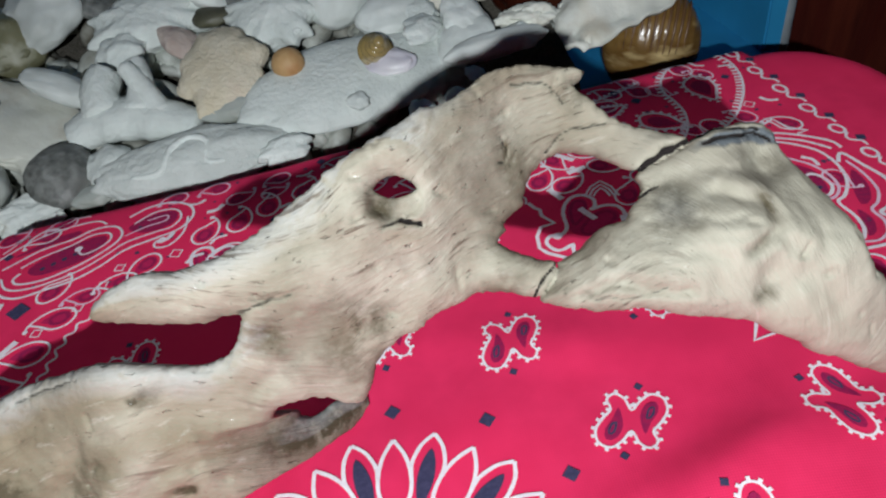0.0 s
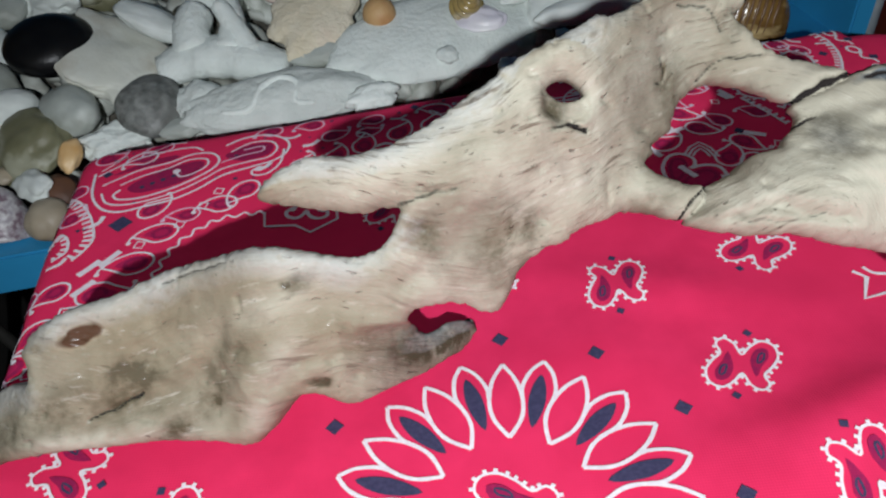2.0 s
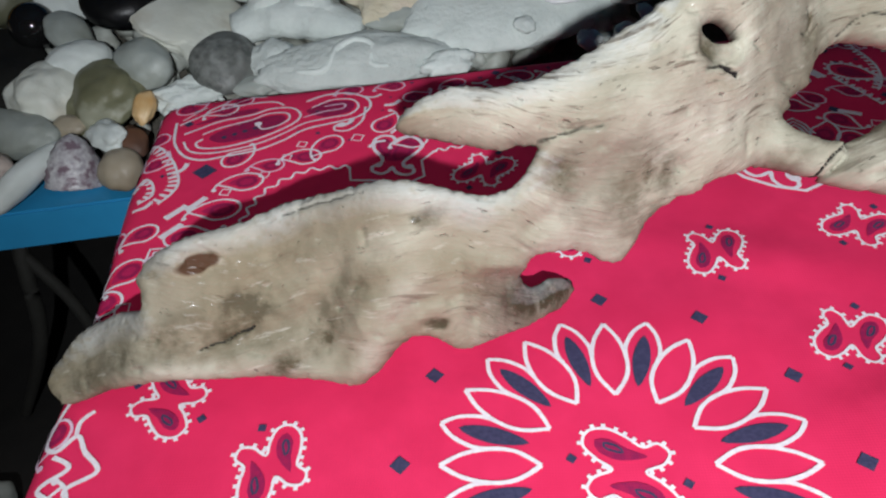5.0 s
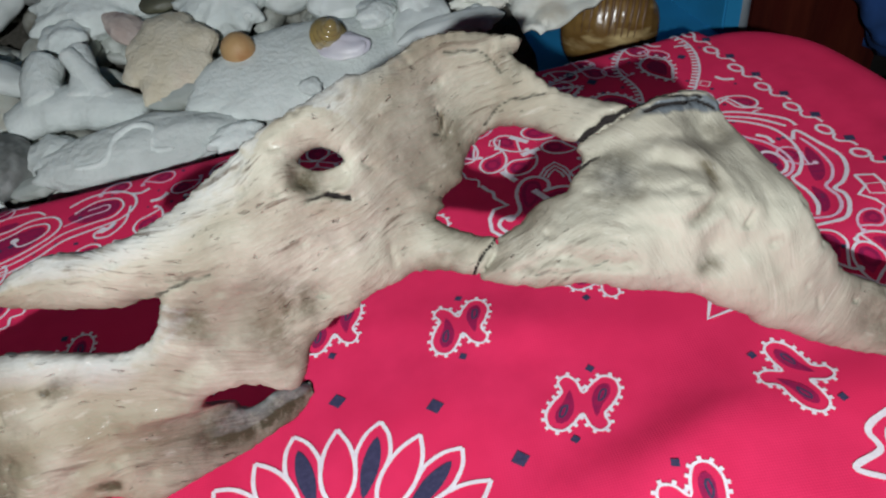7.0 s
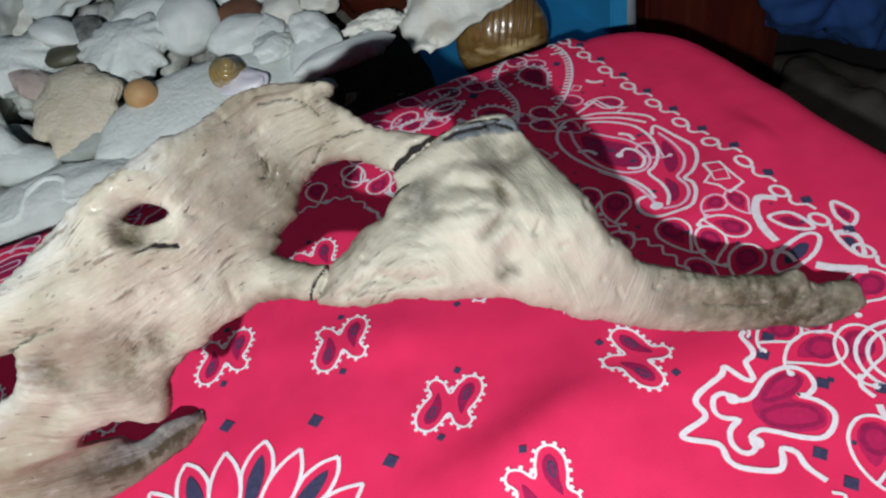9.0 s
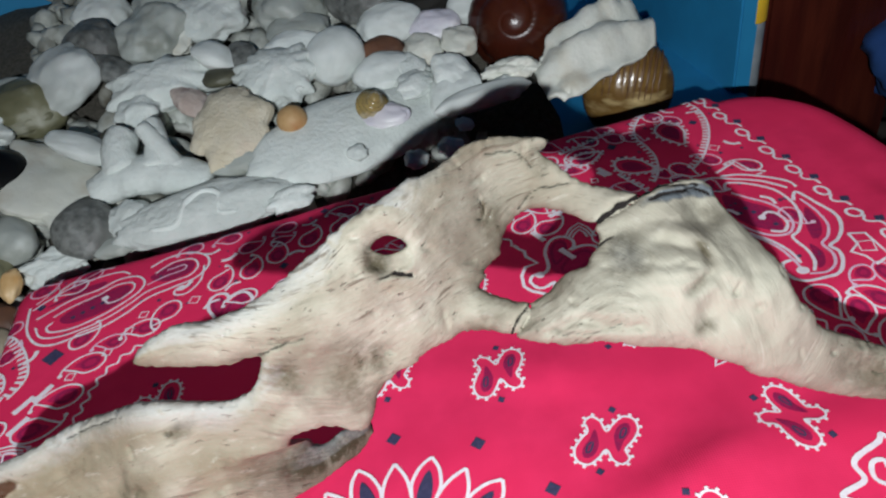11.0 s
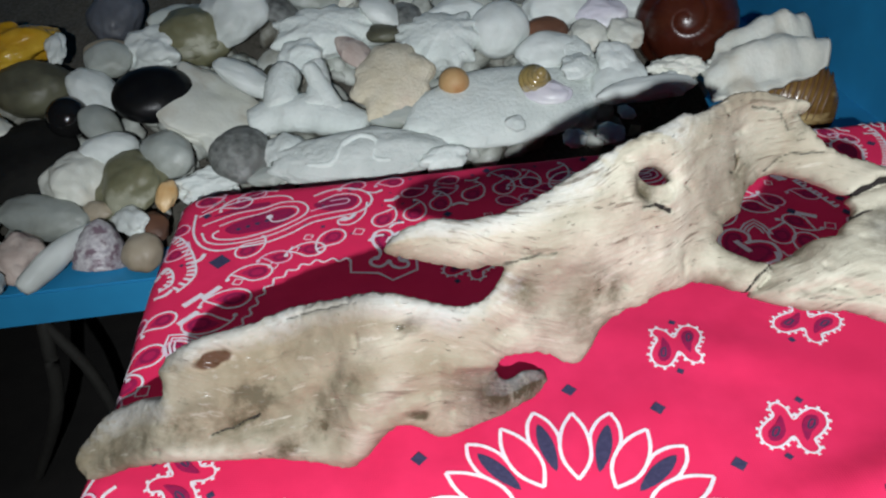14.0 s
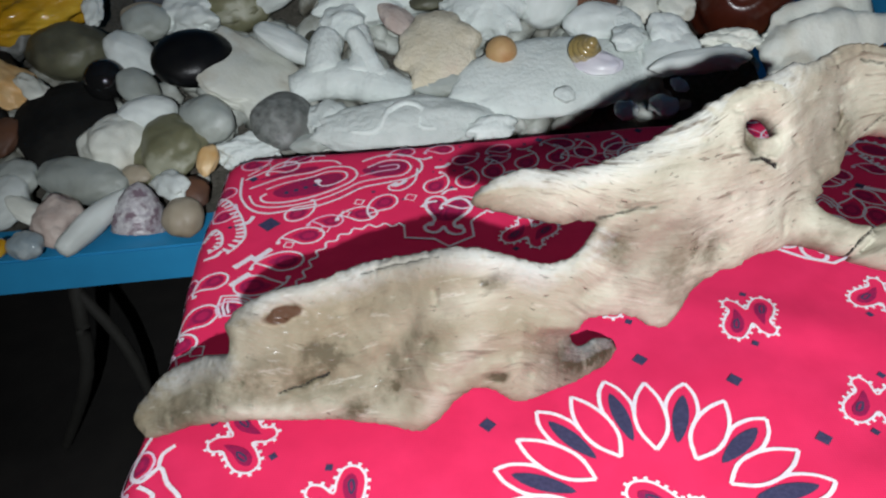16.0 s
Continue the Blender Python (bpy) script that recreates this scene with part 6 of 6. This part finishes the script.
for i in range(6):
    for j in range(4):
        x, y = -0.56 + 0.034 * i + rnd.uniform(-0.01, 0.01), 0.40 + 0.046 * j + rnd.uniform(-0.01, 0.01)
        if x > -0.475 - 0.2 * (y - 0.40):
            continue
        mat, label = kinds[rnd.choice((2, 3, 4, 6, 6, 6))]
        s = rnd.uniform(0.018, 0.028)
        pebble(label.replace("at the back", "at the side"), x, y, s * 1.2, s, s * 0.8, rnd.uniform(-40, 40), mat, 0.1, group="stones at the side")
FILL = material("mixed_pebbles", (0.36, 0.38, 0.34), (0.56, 0.59, 0.54), scale=80, rough=0.6, bump=0.3, bump_scale=260, stain=(0.14, 0.13, 0.10), stain_scale=26)
bm = bmesh.new()
verts, faces = [], []
seedling = bmesh.new()
bmesh.ops.create_icosphere(seedling, subdivisions=2, radius=1.0)
unit = [v.co.copy() for v in seedling.verts]
tris = [tuple(v.index for v in f.verts) for f in seedling.faces]
seedling.free()
bm.free()
for _ in range(1500):
    u, v = rnd.uniform(-0.50, 0.34), rnd.uniform(0.325, 0.68)
    x, y = to_world(u, v)
    if x > 0.105 or (x < -0.34 and y > 0.47):
        continue
    s = rnd.uniform(0.005, 0.013)
    z = heap(x, y) - 0.023 + rnd.uniform(-0.006, 0.003)
    if u > 0.12:
        z -= 0.024
    z = max(z, SHELF_TOP + s * 0.7)
    m = pose(x, y, z, rnd.uniform(0, 60), rnd.uniform(0, 60), rnd.uniform(0, 360)) @ Matrix.Diagonal((s * 1.4, s, s * 0.75, 1))
    base = len(verts)
    verts += [m @ (c * (1 + 0.32 * noise.noise(c * 1.5 + Vector((x * 90, y * 90, 0))))) for c in unit]
    faces += [tuple(base + k for k in t) for t in tris]
tagged(from_lists("shell_gravel", verts, faces, FILL), "small mixed pebbles and shell bits filling the heap", "gravel", kind="stuff")
# an added bed below them, coloured dark for the shade between the stones
us, vs = np.linspace(-0.53, 0.20, 50), np.linspace(0.300, 0.695, 26)
verts = []
for v in vs:
    for u in us:
        x, y = to_world(u, v)
        z = heap(x, y) - 0.034 + 0.004 * noise.noise((x * 40, y * 40, 0)) - (0.12 if x > 0.115 - 0.12 * max(0.0, 0.50 - y) else 0.0)
        verts.append((x, y, max(z, SHELF_TOP + 0.001)))
faces = [(j * 50 + i, j * 50 + i + 1, (j + 1) * 50 + i + 1, (j + 1) * 50 + i) for j in range(25) for i in range(49)]
tagged(from_lists("sand_bed", verts, faces, material("shell_sand", (0.12, 0.11, 0.09), (0.07, 0.065, 0.05), scale=300, rough=0.95, bump=0.8, bump_scale=500)), "dark bed added under the stones for their shaded gaps", "sand", kind="stuff")

# ---- what stands beside the shelf ----
MAHOGANY = material("dark_mahogany", (0.060, 0.008, 0.005), (0.040, 0.006, 0.004), scale=9, rough=0.38, bump=0.15, bump_scale=80, stain=(0.09, 0.016, 0.008), stain_scale=8, stretch=(6, 6, 1))
cabinet = tagged(new("mahogany_cabinet"), "dark red varnished mahogany cabinet beside the shelf", "cabinet")
bm = bmesh.new()
box(bm, 0.392, 0.660, -0.06, 0.088, 0.060, 0.52, 0.004)
part("post", bm, MAHOGANY, cabinet, smooth=False)
bm = bmesh.new()
box(bm, 0.487, 0.700, -0.06, 0.100, 0.024, 0.52, 0.003)
part("side_panel", bm, MAHOGANY, cabinet, smooth=False)
bottle = tagged(new("bottle"), "small clear plastic bottle with a yellow and orange label", "bottle")
CLEAR = material("cloudy_plastic", (0.20, 0.23, 0.25), (0.30, 0.33, 0.35), scale=60, rough=0.15, bump=0.3, bump_scale=90)
LABEL = material("yellow_label", (0.75, 0.52, 0.03), (0.70, 0.42, 0.03), rough=0.5)
bm = bmesh.new()
lathe(bm, [(0.006, -0.33), (0.010, -0.325), (0.010, -0.06), (0.0098, 0.0), (0.0100, 0.006), (0.010, 0.12), (0.005, 0.14), (0.0045, 0.16)], 28)
part("body", bm, CLEAR, bottle)
bm = bmesh.new()
lathe(bm, [(0.0101, -0.004), (0.0104, -0.003), (0.0104, 0.050), (0.0101, 0.051)], 28)
part("label", bm, LABEL, bottle, "yellow and orange paper label")
bottle.matrix_world = pose(0.277, 0.515, 0, 0, 0, 0)
BLUECLOTH = material("blue_cloth", (0.012, 0.06, 0.22), (0.010, 0.05, 0.17), scale=40, rough=0.9, bump=0.5, bump_scale=60)
pebble("crumpled blue cloth beyond the cabinet", 0.60, 0.70, 0.10, 0.09, 0.07, 10, BLUECLOTH, 0.3, name="blue_cloth", category="cloth", lift=-0.21, fine=0.05)
BAG = material("grey_brown_bag", (0.07, 0.06, 0.05), (0.045, 0.04, 0.034), scale=30, rough=0.8, bump=0.5, bump_scale=60)
pebble("crumpled grey brown bag on the dark floor", 0.60, 0.62, 0.12, 0.10, 0.08, -10, BAG, 0.3, name="bag", category="bag", lift=-0.39, fine=0.04)
pebble("small white scrap behind the bandana", 0.372, 0.545, 0.014, 0.008, 0.005, -20, PALE, 0.2, name="paper_scrap", category="paper", lift=-0.20)

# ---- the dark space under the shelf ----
# a pale branch, its colour near black to stand for the gloom here
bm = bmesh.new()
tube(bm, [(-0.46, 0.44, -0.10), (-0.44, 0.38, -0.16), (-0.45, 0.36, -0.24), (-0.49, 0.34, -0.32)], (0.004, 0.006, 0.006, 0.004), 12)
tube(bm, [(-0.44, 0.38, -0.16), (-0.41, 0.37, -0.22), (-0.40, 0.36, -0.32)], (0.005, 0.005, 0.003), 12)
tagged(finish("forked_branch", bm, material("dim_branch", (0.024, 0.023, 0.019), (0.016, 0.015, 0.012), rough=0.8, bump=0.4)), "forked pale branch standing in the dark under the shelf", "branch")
for x, y, s, mat, label in ((-0.42, 0.20, 0.022, GREY, "grey stone on the dark floor"), (-0.38, 0.17, 0.018, PALE, "pale stone on the dark floor"), (-0.45, 0.16, 0.026, OLIVE, "olive stone on the dark floor"),
                            (-0.34, 0.19, 0.020, SLATE, "dark stone on the dark floor"), (-0.40, 0.25, 0.020, GREY, "grey stone on the dark floor"), (-0.47, 0.24, 0.024, PALE, "pale stone on the dark floor")):
    ob = pebble(label, x, y, s * 1.2, s, s * 0.8, x * 200, mat, 0.1)
    ob.location.z = -0.33 + s * 0.75
bm = bmesh.new()
box(bm, -0.375, 0.205, -0.322, 0.034, 0.022, 0.014, 0.002)
tagged(finish("blue_block", bm, BLUE, False), "small blue painted wooden block on the dark floor", "block")
